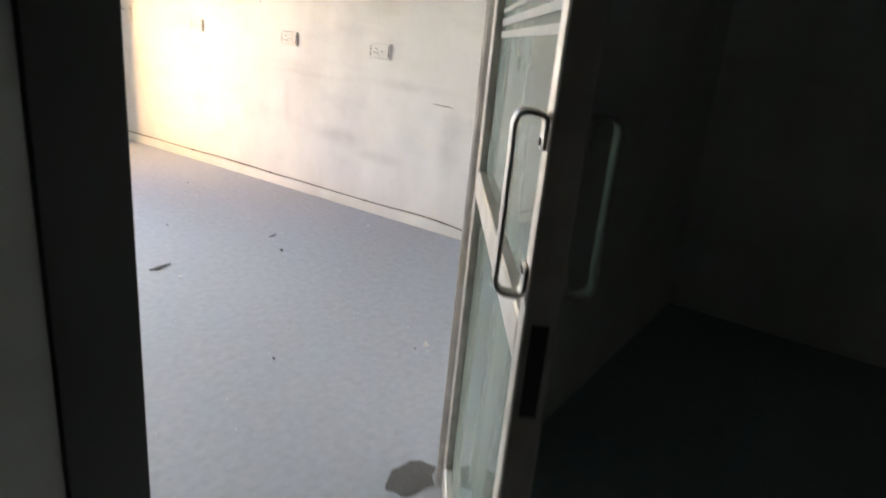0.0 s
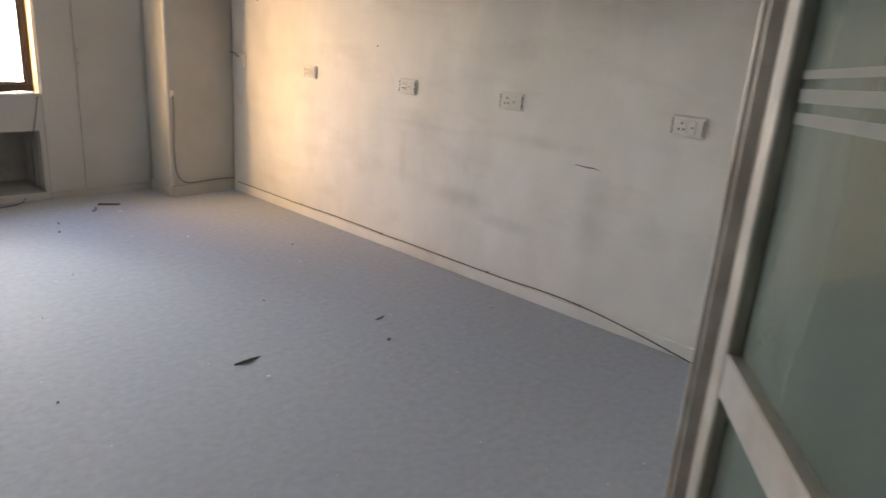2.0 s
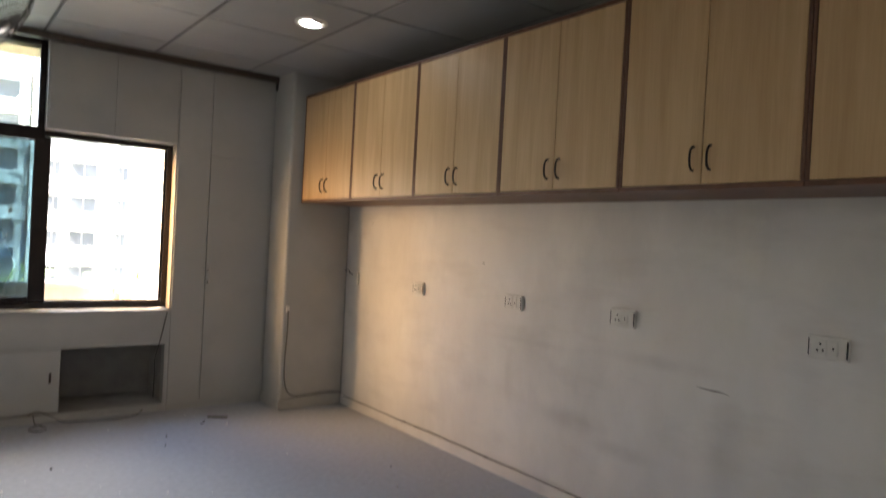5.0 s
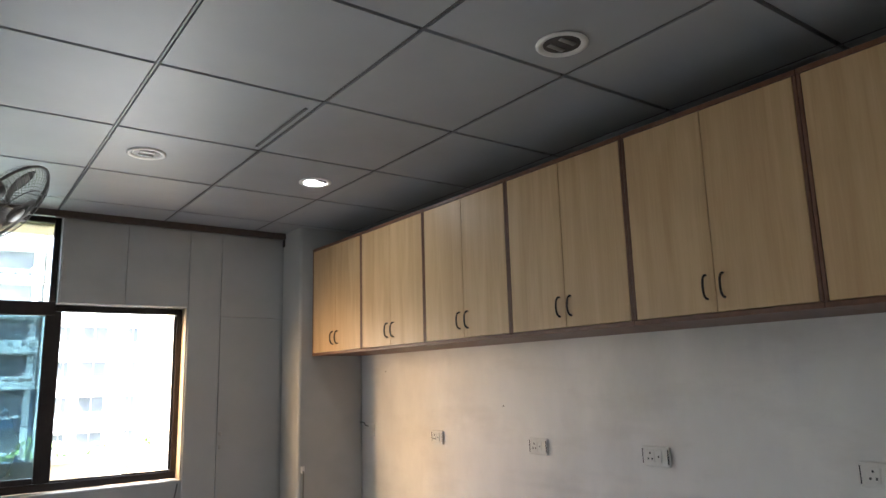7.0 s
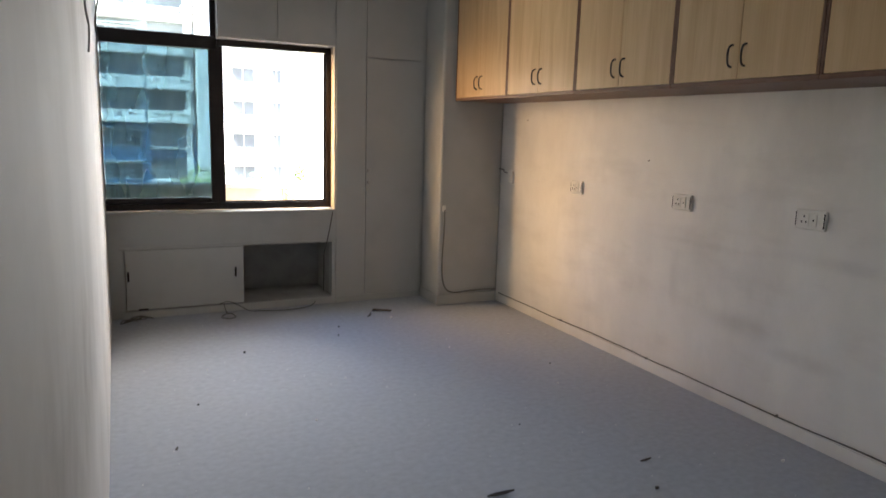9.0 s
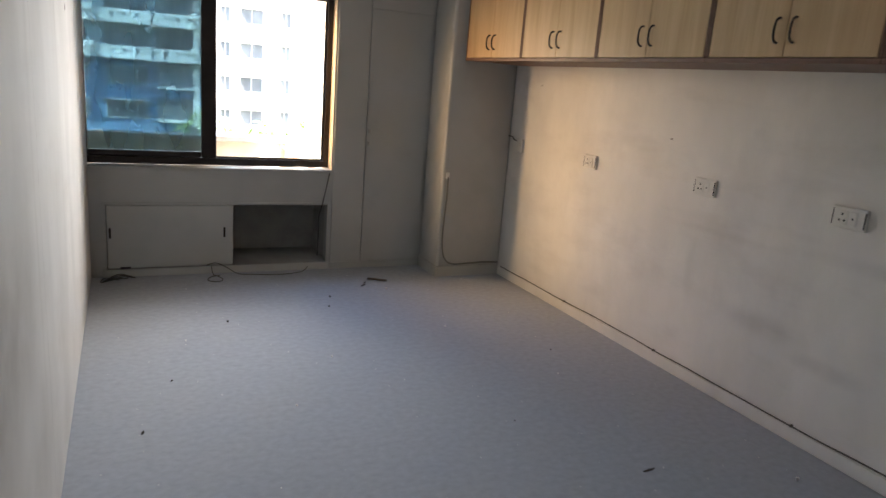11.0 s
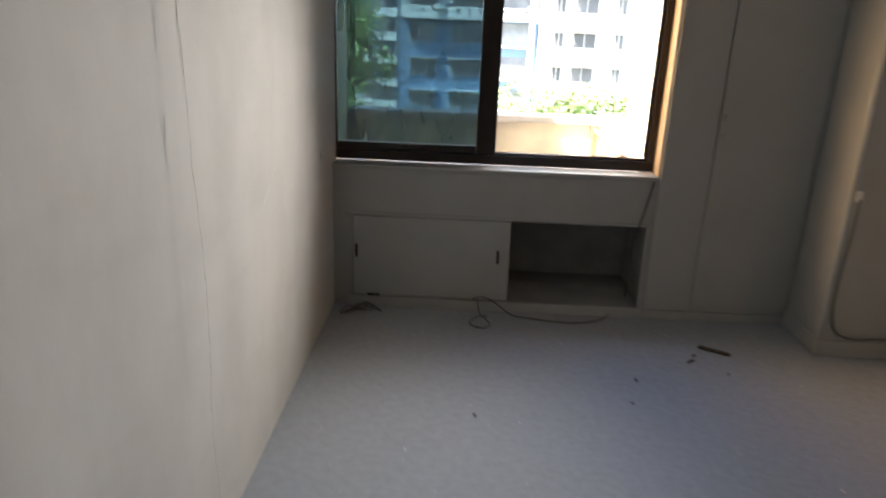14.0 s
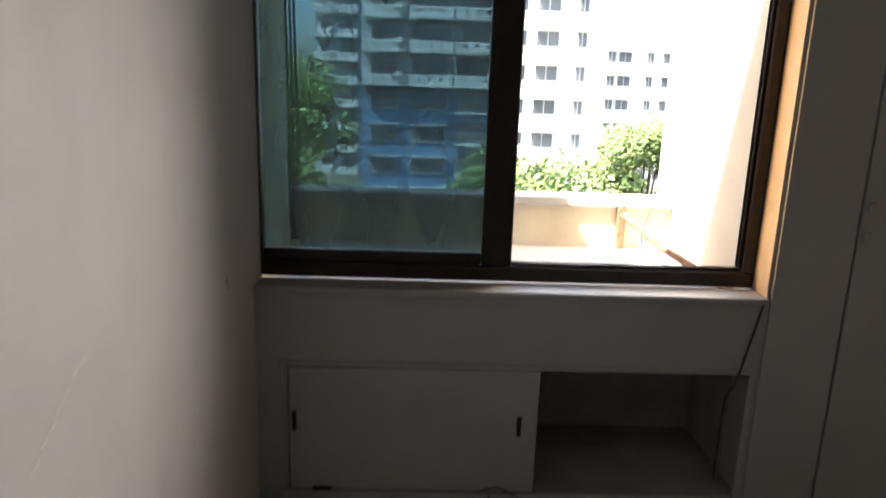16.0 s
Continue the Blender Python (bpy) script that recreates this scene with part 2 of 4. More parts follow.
CHIP = mat("plaster_chip", (0.80, 0.78, 0.74), 0.9, 0, 60, 0.2)
MARK = mat("wall_mark", (0.20, 0.18, 0.16), 0.8, 0, 30, 0.3)
SMUDGE = mat("grey_smudge", (0.60, 0.57, 0.53), 0.8, 0, 8, 0.15)
FANGREY = mat("fan_plastic", (0.15, 0.14, 0.13), 0.65, 0, 20, 0.2)
FANBLADE = mat("fan_blade", (0.22, 0.205, 0.19), 0.6, 0, 20, 0.15)
REFLECTOR = mat("lamp_reflector", (0.4, 0.4, 0.39), 0.3, 0.9)


def smudge_and_darken(m, spots, col):
    """Soft dirty and darkening patches on a wall: each at (y, z), with its half sizes and strength."""
    nt = m.node_tree
    b = nt.nodes["Principled BSDF"]
    geo = nt.nodes.new("ShaderNodeNewGeometry")
    n = nt.nodes.new("ShaderNodeTexNoise")
    n.inputs["Scale"].default_value = 7.0
    n.inputs["Detail"].default_value = 8
    nt.links.new(geo.outputs["Position"], n.inputs["Vector"])
    for y, z, hy, hz, k in spots:
        sub = nt.nodes.new("ShaderNodeVectorMath")
        sub.operation = "SUBTRACT"
        sub.inputs[1].default_value = (0, y, z)
        nt.links.new(geo.outputs["Position"], sub.inputs[0])
        mul = nt.nodes.new("ShaderNodeVectorMath")
        mul.operation = "MULTIPLY"
        mul.inputs[1].default_value = (0, 1 / hy, 1 / hz)
        nt.links.new(sub.outputs[0], mul.inputs[0])
        ln = nt.nodes.new("ShaderNodeVectorMath")
        ln.operation = "LENGTH"
        nt.links.new(mul.outputs[0], ln.inputs[0])
        r = nt.nodes.new("ShaderNodeMapRange")
        r.interpolation_type = "SMOOTHSTEP"
        r.inputs["From Min"].default_value, r.inputs["From Max"].default_value = 0.1, 1.0
        r.inputs["To Min"].default_value, r.inputs["To Max"].default_value = 1.1 * k, 0
        nt.links.new(ln.outputs["Value"], r.inputs["Value"])
        f = nt.nodes.new("ShaderNodeMath")
        f.operation = "MULTIPLY"
        nt.links.new(r.outputs[0], f.inputs[0])
        nt.links.new(n.outputs[0], f.inputs[1])
        mx = nt.nodes.new("ShaderNodeMix")
        mx.data_type = "RGBA"
        nt.links.new(f.outputs[0], mx.inputs[0])
        nt.links.new(b.inputs["Base Color"].links[0].from_socket, mx.inputs[6])
        mx.inputs[7].default_value = (*col, 1)
        nt.links.new(mx.outputs[2], b.inputs["Base Color"])


smudge_and_darken(WALL, ((-2.85, 0.46, 0.35, 0.09, 0.5), (-3.2, 0.38, 0.28, 0.06, 0.45), (-2.36, 0.6, 0.06, 0.22, 0.3), (-3.75, 0.55, 0.12, 0.30, 0.4), (-0.95, 0.62, 0.18, 0.07, 0.35),
              (-1.7, 1.35, 0.28, 0.14, 0.25), (-3.4, 0.86, 0.5, 0.05, 0.3), (-4.4, 0.5, 0.3, 0.3, 0.3), (-2.5, 0.83, 0.5, 0.03, 0.25), (-4.3, 1.35, 0.4, 0.25, 0.2)), (0.33, 0.31, 0.28))
# left wall dirt; broad near patches also paint in the dimmer light there
smudge_and_darken(LEFT, ((-2.83, 1.75, 0.05, 0.55, 0.35), (-2.85, 0.9, 0.035, 0.7, 0.28), (-1.9, 1.75, 0.045, 0.5, 0.4), (-1.91, 1.0, 0.03, 0.6, 0.2), (-2.3, 1.1, 0.35, 0.25, 0.25), (-1.6, 1.6, 0.2, 0.3, 0.2), (-3.4, 1.5, 0.4, 0.6, 0.25), (-3.6, 0.85, 0.9, 0.36, 0.9), (-4.5, 0.9, 0.8, 0.42, 1.0), (-3.25, 1.65, 0.4, 0.28, 0.6), (-4.25, 1.7, 0.5, 0.32, 0.8), (-2.95, 0.35, 0.3, 0.3, 0.4), (-4.9, 1.3, 0.3, 0.9, 0.8)), (0.30, 0.27, 0.235))


# ---- mesh helpers ----
def box(bm, x0, x1, y0, y1, z0, z1, bevel=0.0, seg=1):
    vs = [bm.verts.new((x, y, z)) for x in (x0, x1) for y in (y0, y1) for z in (z0, z1)]
    fs = [bm.faces.new([vs[i] for i in q]) for q in
          ((0, 1, 3, 2), (4, 6, 7, 5), (0, 4, 5, 1), (2, 3, 7, 6), (0, 2, 6, 4), (1, 5, 7, 3))]
    if bevel:
        es = list({e for f in fs for e in f.edges})
        bmesh.ops.bevel(bm, geom=es, offset=bevel, segments=seg, affect="EDGES", profile=0.5)
    return vs


def boxes(*args, bevel=0.0, seg=1):
    bm = bmesh.new()
    for a in args:
        box(bm, *a, bevel=bevel, seg=seg)
    return bm


def tube(bm, pts, r, sides=8, cap=True, r1=None):
    pts = [Vector(p) for p in pts]
    rings = []
    for i, p in enumerate(pts):
        d = (pts[min(i + 1, len(pts) - 1)] - pts[max(i - 1, 0)]).normalized()
        up = Vector((0, 0, 1)) if abs(d.z) < 0.9 else Vector((1, 0, 0))
        a = d.cross(up).normalized()
        b = d.cross(a)
        rr = r if r1 is None else r + (r1 - r) * i / max(1, len(pts) - 1)
        rings.append([bm.verts.new(p + (a * math.cos(k * 2 * math.pi / sides) + b * math.sin(k * 2 * math.pi / sides)) * rr) for k in range(sides)])
    for u, v in zip(rings, rings[1:]):
        for k in range(sides):
            bm.faces.new((u[k], u[(k + 1) % sides], v[(k + 1) % sides], v[k]))
    if cap:
        bm.faces.new(rings[0])
        bm.faces.new(list(reversed(rings[-1])))


def smooth_path(pts, n=6):
    """Catmull-Rom through the points."""
    p = [Vector(q) for q in pts]
    p = [p[0]] + p + [p[-1]]
    out = []
    for i in range(1, len(p) - 2):
        for k in range(n):
            t = k / n
            a, b, c, d = p[i - 1], p[i], p[i + 1], p[i + 2]
            out.append(0.5 * ((2 * b) + (c - a) * t + (2 * a - 5 * b + 4 * c - d) * t * t + (3 * b - 3 * c + d - a) * t ** 3))
    out.append(p[-2])
    return out


def mesh_ob(name, bm, material, smooth=False):
    bmesh.ops.recalc_face_normals(bm, faces=bm.faces)
    me = bpy.data.meshes.new(name)
    bm.to_mesh(me)
    bm.free()
    if smooth:
        for p in me.polygons:
            p.use_smooth = True
    me.materials.append(material)
    return new(name, me)


def part(name, bm, material, parent, label="", smooth=False):
    ob = mesh_ob(name, bm, material, smooth)
    ob.parent = parent
    if label:
        tagged(ob, label)
    return ob


def thing(name, label, category, group="", at=(0, 0, 0), kind=""):
    ob = new(name)
    ob.empty_display_size = 0.1
    ob.location = at
    return tagged(ob, label, category, group, kind)


def single(name, bm, material, label, category, group="", kind="", smooth=False):
    return tagged(mesh_ob(name, bm, material, smooth), label, category, group, kind)


def structure(name, bm, material, label, category):
    return single(name, bm, material, label, category, kind="structure")


# ---- room shell ----
W, H = 2.952, 2.65          # clear width, ceiling height
YB = -5.12                  # inner face of the entrance partition
structure("floor", boxes((-0.12, W + 0.15, -5.1, 0.0, -0.15, 0.0)), CARPET, "worn blue-grey carpet with stains and crumbs", "floor")
structure("floor_corridor", boxes((-2.6, W + 0.15, -8.0, -5.1, -0.15, 0.0)), CARPET, "dim grey corridor carpet", "floor")
structure("wall_left", boxes((-0.12, 0.0, -5.017, 0.099, 0, H + 0.2)), LEFT, "off-white painted wall with cracks, smudges and a darker-coloured near end", "wall")
structure("wall_right", boxes((W, W + 0.15, -8.0, 0.16, 0, H + 0.2)), WALL, "off-white painted wall with grey smudges", "wall")
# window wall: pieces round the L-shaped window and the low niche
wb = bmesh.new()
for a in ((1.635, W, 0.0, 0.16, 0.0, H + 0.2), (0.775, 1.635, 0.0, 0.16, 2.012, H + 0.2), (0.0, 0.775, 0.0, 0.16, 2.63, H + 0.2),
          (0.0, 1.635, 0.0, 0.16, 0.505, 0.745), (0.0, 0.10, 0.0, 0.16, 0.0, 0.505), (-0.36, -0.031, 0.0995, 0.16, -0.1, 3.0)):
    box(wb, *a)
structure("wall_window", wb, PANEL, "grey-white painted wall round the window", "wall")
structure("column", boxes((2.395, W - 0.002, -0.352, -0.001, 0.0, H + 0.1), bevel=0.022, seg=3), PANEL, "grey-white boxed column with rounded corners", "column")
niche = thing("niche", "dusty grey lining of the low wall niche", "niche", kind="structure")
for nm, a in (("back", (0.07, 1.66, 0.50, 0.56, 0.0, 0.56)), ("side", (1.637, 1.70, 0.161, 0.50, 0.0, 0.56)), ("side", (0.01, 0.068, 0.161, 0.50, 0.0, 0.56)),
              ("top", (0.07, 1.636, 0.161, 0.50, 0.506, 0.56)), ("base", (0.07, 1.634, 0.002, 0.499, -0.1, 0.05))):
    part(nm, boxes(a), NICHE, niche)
# entrance partition and dark corridor behind it
structure("wall_entrance", boxes((1.03, W, YB - 0.08, YB, 0, H + 0.2), (0.042, 1.03, YB - 0.08, YB, 2.12, H + 0.2)), WALL, "painted partition beside the glass door", "wall")
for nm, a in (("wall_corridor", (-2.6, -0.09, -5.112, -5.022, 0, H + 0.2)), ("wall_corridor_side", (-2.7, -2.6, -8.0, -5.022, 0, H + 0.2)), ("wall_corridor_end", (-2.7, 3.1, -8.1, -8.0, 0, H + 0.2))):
    structure(nm, boxes(a), DIM, "corridor wall, its paint greyed down for the unlit passage", "wall")
structure("door_frame", boxes((-0.09, 0.041, -5.118, -5.018, 0, 2.12), (0.042, 1.04, -5.118, -5.018, 2.06, 2.118), bevel=0.004), BLACK, "black timber door frame", "door frame")

# ceiling: tiles with recessed dark joints, one mesh
LX = [0.03 + 0.7025 * i for i in range(5)]
TY = [-1.18 + 0.77 * (1 - i) for i in range(7)]
cb = bmesh.new()
xs = [-0.0] + LX[1:] + [W]
ys = [0.0] + [y for y in TY if y < -0.05] + [YB]
for i in range(len(xs) - 1):
    for j in range(len(ys) - 1):
        if xs[i + 1] - xs[i] > 0.03:
            box(cb, xs[i] + 0.010, xs[i + 1] - 0.010, ys[j + 1] + 0.010, ys[j] - 0.010, H, H + 0.02)
structure("ceiling", cb, CEIL, "grey-white suspended ceiling tiles", "ceiling")
gb = bmesh.new()
box(gb, 0.0, W, YB, 0.0, H + 0.022, H + 0.06)
structure("ceiling_grid", gb, GRID, "dark grid behind the ceiling tiles", "ceiling")
kb = bmesh.new()
for x in LX[1:]:
    box(kb, x - 0.0045, x + 0.0045, YB, 0.0, H + 0.002, H + 0.0215)
structure("ceiling_runner", kb, RUNNER, "thin metal ceiling runners", "ceiling")
structure("roof", boxes((-2.8, 3.2, -8.2, 0.2, H + 0.2, H + 0.4)), CONCRETE, "concrete slab", "roof")
structure("ceiling_corridor", boxes((-2.6, W, -8.0, YB - 0.08, H, H + 0.05)), CEIL, "dim corridor ceiling", "ceiling")
structure("cornice", boxes((0.001, 2.394, -0.07, -0.035, H - 0.05, H - 0.001), bevel=0.004), CORNICE, "dark brown strip under the ceiling edge", "trim")
structure("baseboard", boxes((W - 0.016, W - 0.001, YB, -0.353, 0.0, 0.068), bevel=0.003), WALL, "white painted skirting", "baseboard")
structure("baseboard_column", boxes((2.385, W - 0.017, -0.363, -0.3525, 0.0, 0.085), (2.3845, 2.3945, -0.362, -0.011, 0.0, 0.085), bevel=0.003), PANEL, "painted skirting round the column", "baseboard")
structure("baseboard_window", boxes((1.64, 2.384, -0.012, -0.001, 0.0, 0.05), bevel=0.002), PANEL, "painted plinth under the panels", "baseboard")

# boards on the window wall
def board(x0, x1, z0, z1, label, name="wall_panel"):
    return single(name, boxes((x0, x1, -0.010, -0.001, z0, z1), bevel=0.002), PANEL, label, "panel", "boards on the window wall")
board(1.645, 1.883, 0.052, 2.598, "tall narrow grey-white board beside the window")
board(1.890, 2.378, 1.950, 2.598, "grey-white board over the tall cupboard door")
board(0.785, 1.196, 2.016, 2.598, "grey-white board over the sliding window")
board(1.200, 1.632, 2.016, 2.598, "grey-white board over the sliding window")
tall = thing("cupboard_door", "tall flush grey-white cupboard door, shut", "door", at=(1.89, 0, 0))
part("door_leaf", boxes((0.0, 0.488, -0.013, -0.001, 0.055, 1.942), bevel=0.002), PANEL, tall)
for z in (1.073, 0.98):
    part("latch", boxes((0.012, 0.034, -0.024, -0.0125, z - 0.018, z + 0.012), bevel=0.003), CHROME, tall, "small worn metal latch")
single("bell_sensor", boxes((2.385, 2.394, -0.055, -0.015, 2.54, 2.60), bevel=0.004), SOCKETDARK, "small black sensor high on the column", "sensor")

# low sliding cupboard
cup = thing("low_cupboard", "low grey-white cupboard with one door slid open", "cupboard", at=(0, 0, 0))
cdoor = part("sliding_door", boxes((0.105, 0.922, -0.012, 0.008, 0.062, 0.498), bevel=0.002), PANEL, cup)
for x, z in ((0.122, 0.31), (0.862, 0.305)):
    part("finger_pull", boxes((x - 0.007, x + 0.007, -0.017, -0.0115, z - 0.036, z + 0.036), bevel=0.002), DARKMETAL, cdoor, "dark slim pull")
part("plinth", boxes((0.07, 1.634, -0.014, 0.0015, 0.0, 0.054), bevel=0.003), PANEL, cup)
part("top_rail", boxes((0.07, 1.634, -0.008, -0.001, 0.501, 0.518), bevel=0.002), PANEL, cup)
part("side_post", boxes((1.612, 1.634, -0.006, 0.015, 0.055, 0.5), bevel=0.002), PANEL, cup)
part("hinge", boxes((0.18, 0.245, -0.022, -0.0125, 0.06, 0.072), bevel=0.002), DARKMETAL, cup, "dark catch at the door's foot")

# ---- window ----
win = thing("window_1", "dark brown aluminium sliding window, one half open", "window", kind="structure")
def bar(name, *a, parent=None, m=ALU):
    return part(name, boxes(a, bevel=0.004), m, parent or win)
bar("stile", -0.03, 0.006, 0.10, 0.159, 0.768, 2.628)
bar("bottom_rail", 0.006, 1.632, 0.10, 0.159, 0.768, 0.818)
bar("stile", 1.595, 1.632, 0.10, 0.159, 0.8185, 2.009)
bar("mullion", 0.722, 0.822, 0.112, 0.152, 0.8185, 1.963)
bar("transom", 0.006, 0.7795, 0.10, 0.159, 1.935, 2.03)
bar("head", 0.7805, 1.5945, 0.10, 0.159, 1.965, 2.009)
bar("stile", 0.735, 0.774, 0.10, 0.159, 2.031, 2.628)
bar("head", 0.0065, 0.7345, 0.10, 0.159, 2.588, 2.628)
sash = bar("sash_rail", 0.0065, 0.7215, 0.120, 0.148, 0.8185, 0.858)
bar("track", 0.823, 1.594, 0.118, 0.124, 0.8185, 0.830)
bar("track", 0.823, 1.594, 0.140, 0.146, 0.8185, 0.830)
bar("track", 1.583, 1.5945, 0.118, 0.124, 0.831, 1.964)
bar("track", 1.583, 1.5945, 0.140, 0.146, 0.831, 1.964)
p = part("pane", boxes((0.007, 0.7215, 0.132, 0.137, 0.859, 1.934)), BLUEGLASS, win, "blue tinted glass pane, dusty")
p2 = part("pane", boxes((0.007, 0.734, 0.132, 0.137, 2.031, 2.587)), CLEARGLASS, win, "clear fanlight pane")
part("reveal", boxes((1.633, 1.6345, 0.001, 0.099, 0.767, 2.01)), REVEAL, win, "tan painted window reveal")
part("window_sill", boxes((0.001, 1.634, -0.018, 0.099, 0.746, 0.766), bevel=0.003), PANEL, win, "dusty painted sill")

# ---- glass entrance door, standing open into the corridor ----
jamb = thing("door_jamb", "aluminium jamb of the glass door", "door frame", kind="structure", at=(0.96, YB - 0.02, 0))
part("jamb_post", boxes((0.016, 0.069, 0.001, 0.05, 0, 2.06), bevel=0.003), SILVER, jamb)
part("jamb_stop", boxes((0.004, 0.0155, 0.012, 0.035, 0, 2.06), bevel=0.002), SILVER, jamb)
DA = math.degrees(math.atan2(-0.528, -0.746))
leaf = thing("glass_door", "worn aluminium-framed glass door, standing open", "door", at=(0.96, YB - 0.03, 0))
leaf.rotation_euler = (0, 0, radians(DA))
L = 0.91
T = 0.022
part("stile", boxes((0.0, 0.05, -T, T, 0.01, 2.04), bevel=0.003), SILVER, leaf)
lock = part("lock_stile", boxes((L - 0.042, L, -T, T, 0.01, 2.04), bevel=0.003), SILVER, leaf)
part("lock_case", boxes((L - 0.001, L + 0.0015, -0.011, 0.011, 0.86, 0.99), bevel=0.0005), SOCKETDARK, lock, "dark lock plate in the door's edge")
part("mid_rail", boxes((0.0505, L - 0.0425, -T, T, 0.917, 0.981), bevel=0.003), SILVER, leaf)
part("bottom_rail", boxes((0.0505, L - 0.0425, -T, T, 0.01, 0.12), bevel=0.003), SILVER, leaf)
part("top_rail", boxes((0.0505, L - 0.0425, -T, T, 1.96, 2.04), bevel=0.003), SILVER, leaf)
up = part("pane", boxes((0.051, L - 0.043, -0.003, 0.003, 0.9815, 1.9595)), DOORGLASS, leaf, "dusty greenish upper glass")
part("pane", boxes((0.051, L - 0.043, -0.003, 0.003, 0.1205, 0.9165)), DOORGLASS, leaf, "dusty greenish lower glass")
# three opaque stripes across the upper pane, rising towards the lock side
for z0, z1, zz0, zz1 in ((1.330, 1.344, 1.290, 1.304), (1.360, 1.374, 1.315, 1.331), (1.392, 1.401, 1.342, 1.352)):
    fb = bmesh.new()
    for y in (-0.0045,):
        q = [fb.verts.new(v) for v in ((L - 0.045, y, z0), (0.052, y, zz0), (0.052, y, zz1), (L - 0.045, y, z1))]
        q2 = [fb.verts.new((v.co.x, y + 0.001, v.co.z)) for v in q]
        fb.faces.new(q)
        fb.faces.new(list(reversed(q2)))
        for k in range(4):
            fb.faces.new((q[k], q2[k], q2[(k + 1) % 4], q[(k + 1) % 4]))
    part("thin_stripe", fb, STRIPE, up, "thin sloping stripe across the upper glass")
def strap(bm, pts, wide, thick):
    """A flat bar bent in the plane across the leaf: wide along x, thick in the bend."""
    pts = [Vector(p) for p in pts]
    rings = []
    for i, p in enumerate(pts):
        d = (pts[min(i + 1, len(pts) - 1)] - pts[max(i - 1, 0)]).normalized()
        a, b = Vector((1, 0, 0)), d.cross(Vector((1, 0, 0))).normalized()
        c = 0.25
        rings.append([bm.verts.new(p + a * wide * u + b * thick * v) for u, v in
                      ((-0.5, -c), (-0.4, -0.5), (0.4, -0.5), (0.5, -c), (0.5, c), (0.4, 0.5), (-0.4, 0.5), (-0.5, c))])
    for u, v in zip(rings, rings[1:]):
        for k in range(8):
            bm.faces.new((u[k], u[(k + 1) % 8], v[(k + 1) % 8], v[k]))
    bm.faces.new(rings[0])
    bm.faces.new(list(reversed(rings[-1])))
def pull(side):
    hb = bmesh.new()
    y = side * (T + 0.038)
    x = L - 0.024
    strap(hb, smooth_path([(x, side * (T + 0.003), 1.202), (x, side * (T + 0.003), 1.233), (x, side * (T + 0.008), 1.241), (x, side * (T + 0.028), 1.243), (x, y, 1.232), (x, y, 1.20), (x, y, 1.13), (x, y, 1.065), (x, y, 1.036),
                           (x, side * (T + 0.028), 1.023), (x, side * (T + 0.010), 1.021), (x, side * (T + 0.003), 1.029), (x, side * (T + 0.003), 1.060)], 4), 0.026, 0.006)
    handle = part("pull_handle", hb, CHROME, leaf, "bent flat steel pull handle", smooth=True)
    for z in (1.210, 1.052):
        sb = bmesh.new()
        tube(sb, [(x, side * (T + 0.005), z), (x, side * (T + 0.0085), z)], 0.005, 10)
        part("screw", sb, DARKMETAL, handle)
pull(-1)
pull(1)

# ---- overhead cabinets ----
CX, CZ0, CZ1 = 2.51, 1.632, 2.47
def handle_mesh(y, z):
    bm = bmesh.new()
    s = 0.045
    x = CX - 0.0195
    tube(bm, smooth_path([(x, y, z + s), (x - 0.011, y, z + s * 0.97), (x - 0.023, y, z + s * 0.66), (x - 0.027, y, z), (x - 0.023, y, z - s * 0.66), (x - 0.011, y, z - s * 0.97), (x, y, z - s)], 5), 0.0046, 8)
    return bm
cw = 0.773
first = None
for i in range(6):
    y1 = -0.378 - cw * i
    y0 = y1 - cw + 0.002
    cabn = thing("wall_cabinet", "overhead cabinet with two pale wood doors and dark brown edges", "cabinet", "row of overhead cabinets", at=(W, y1, CZ0))
    def lp(name, bm, m, parent=cabn, label="", smooth=False, off=Vector((-W, -y1, -CZ0))):
        bmesh.ops.translate(bm, verts=bm.verts, vec=off)
        return part(name, bm, m, parent, label, smooth)
    lp("body", boxes((CX + 0.002, W - 0.001, y0, y1, CZ0 + 0.001, CZ1)), TRIM)
    e = 0.013
    lp("side_edge", boxes((CX - 0.020, CX + 0.0015, y1 - e, y1, CZ0 + 0.021, CZ1 - 0.021), bevel=0.002), TRIM)
    lp("side_edge", boxes((CX - 0.020, CX + 0.0015, y0, y0 + e, CZ0 + 0.021, CZ1 - 0.021), bevel=0.002), TRIM)
    lp("bottom_edge", boxes((CX - 0.020, CX + 0.0015, y0, y1, CZ0, CZ0 + 0.02), bevel=0.002), TRIM)
    lp("top_edge", boxes((CX - 0.020, CX + 0.0015, y0, y1, CZ1 - 0.02, CZ1), bevel=0.002), TRIM)
    mid = (y0 + y1) / 2
    for a, b, hy in ((y0 + e + 0.002, mid - 0.0015, mid - 0.036), (mid + 0.0015, y1 - e - 0.002, mid + 0.036)):
        d = lp("door", boxes((CX - 0.019, CX + 0.001, a, b, CZ0 + 0.0225, CZ1 - 0.0225), bevel=0.0015), WOOD)
        lp("handle", handle_mesh(hy, 1.752), DARKMETAL, d, "dark bronze bow handle", True)

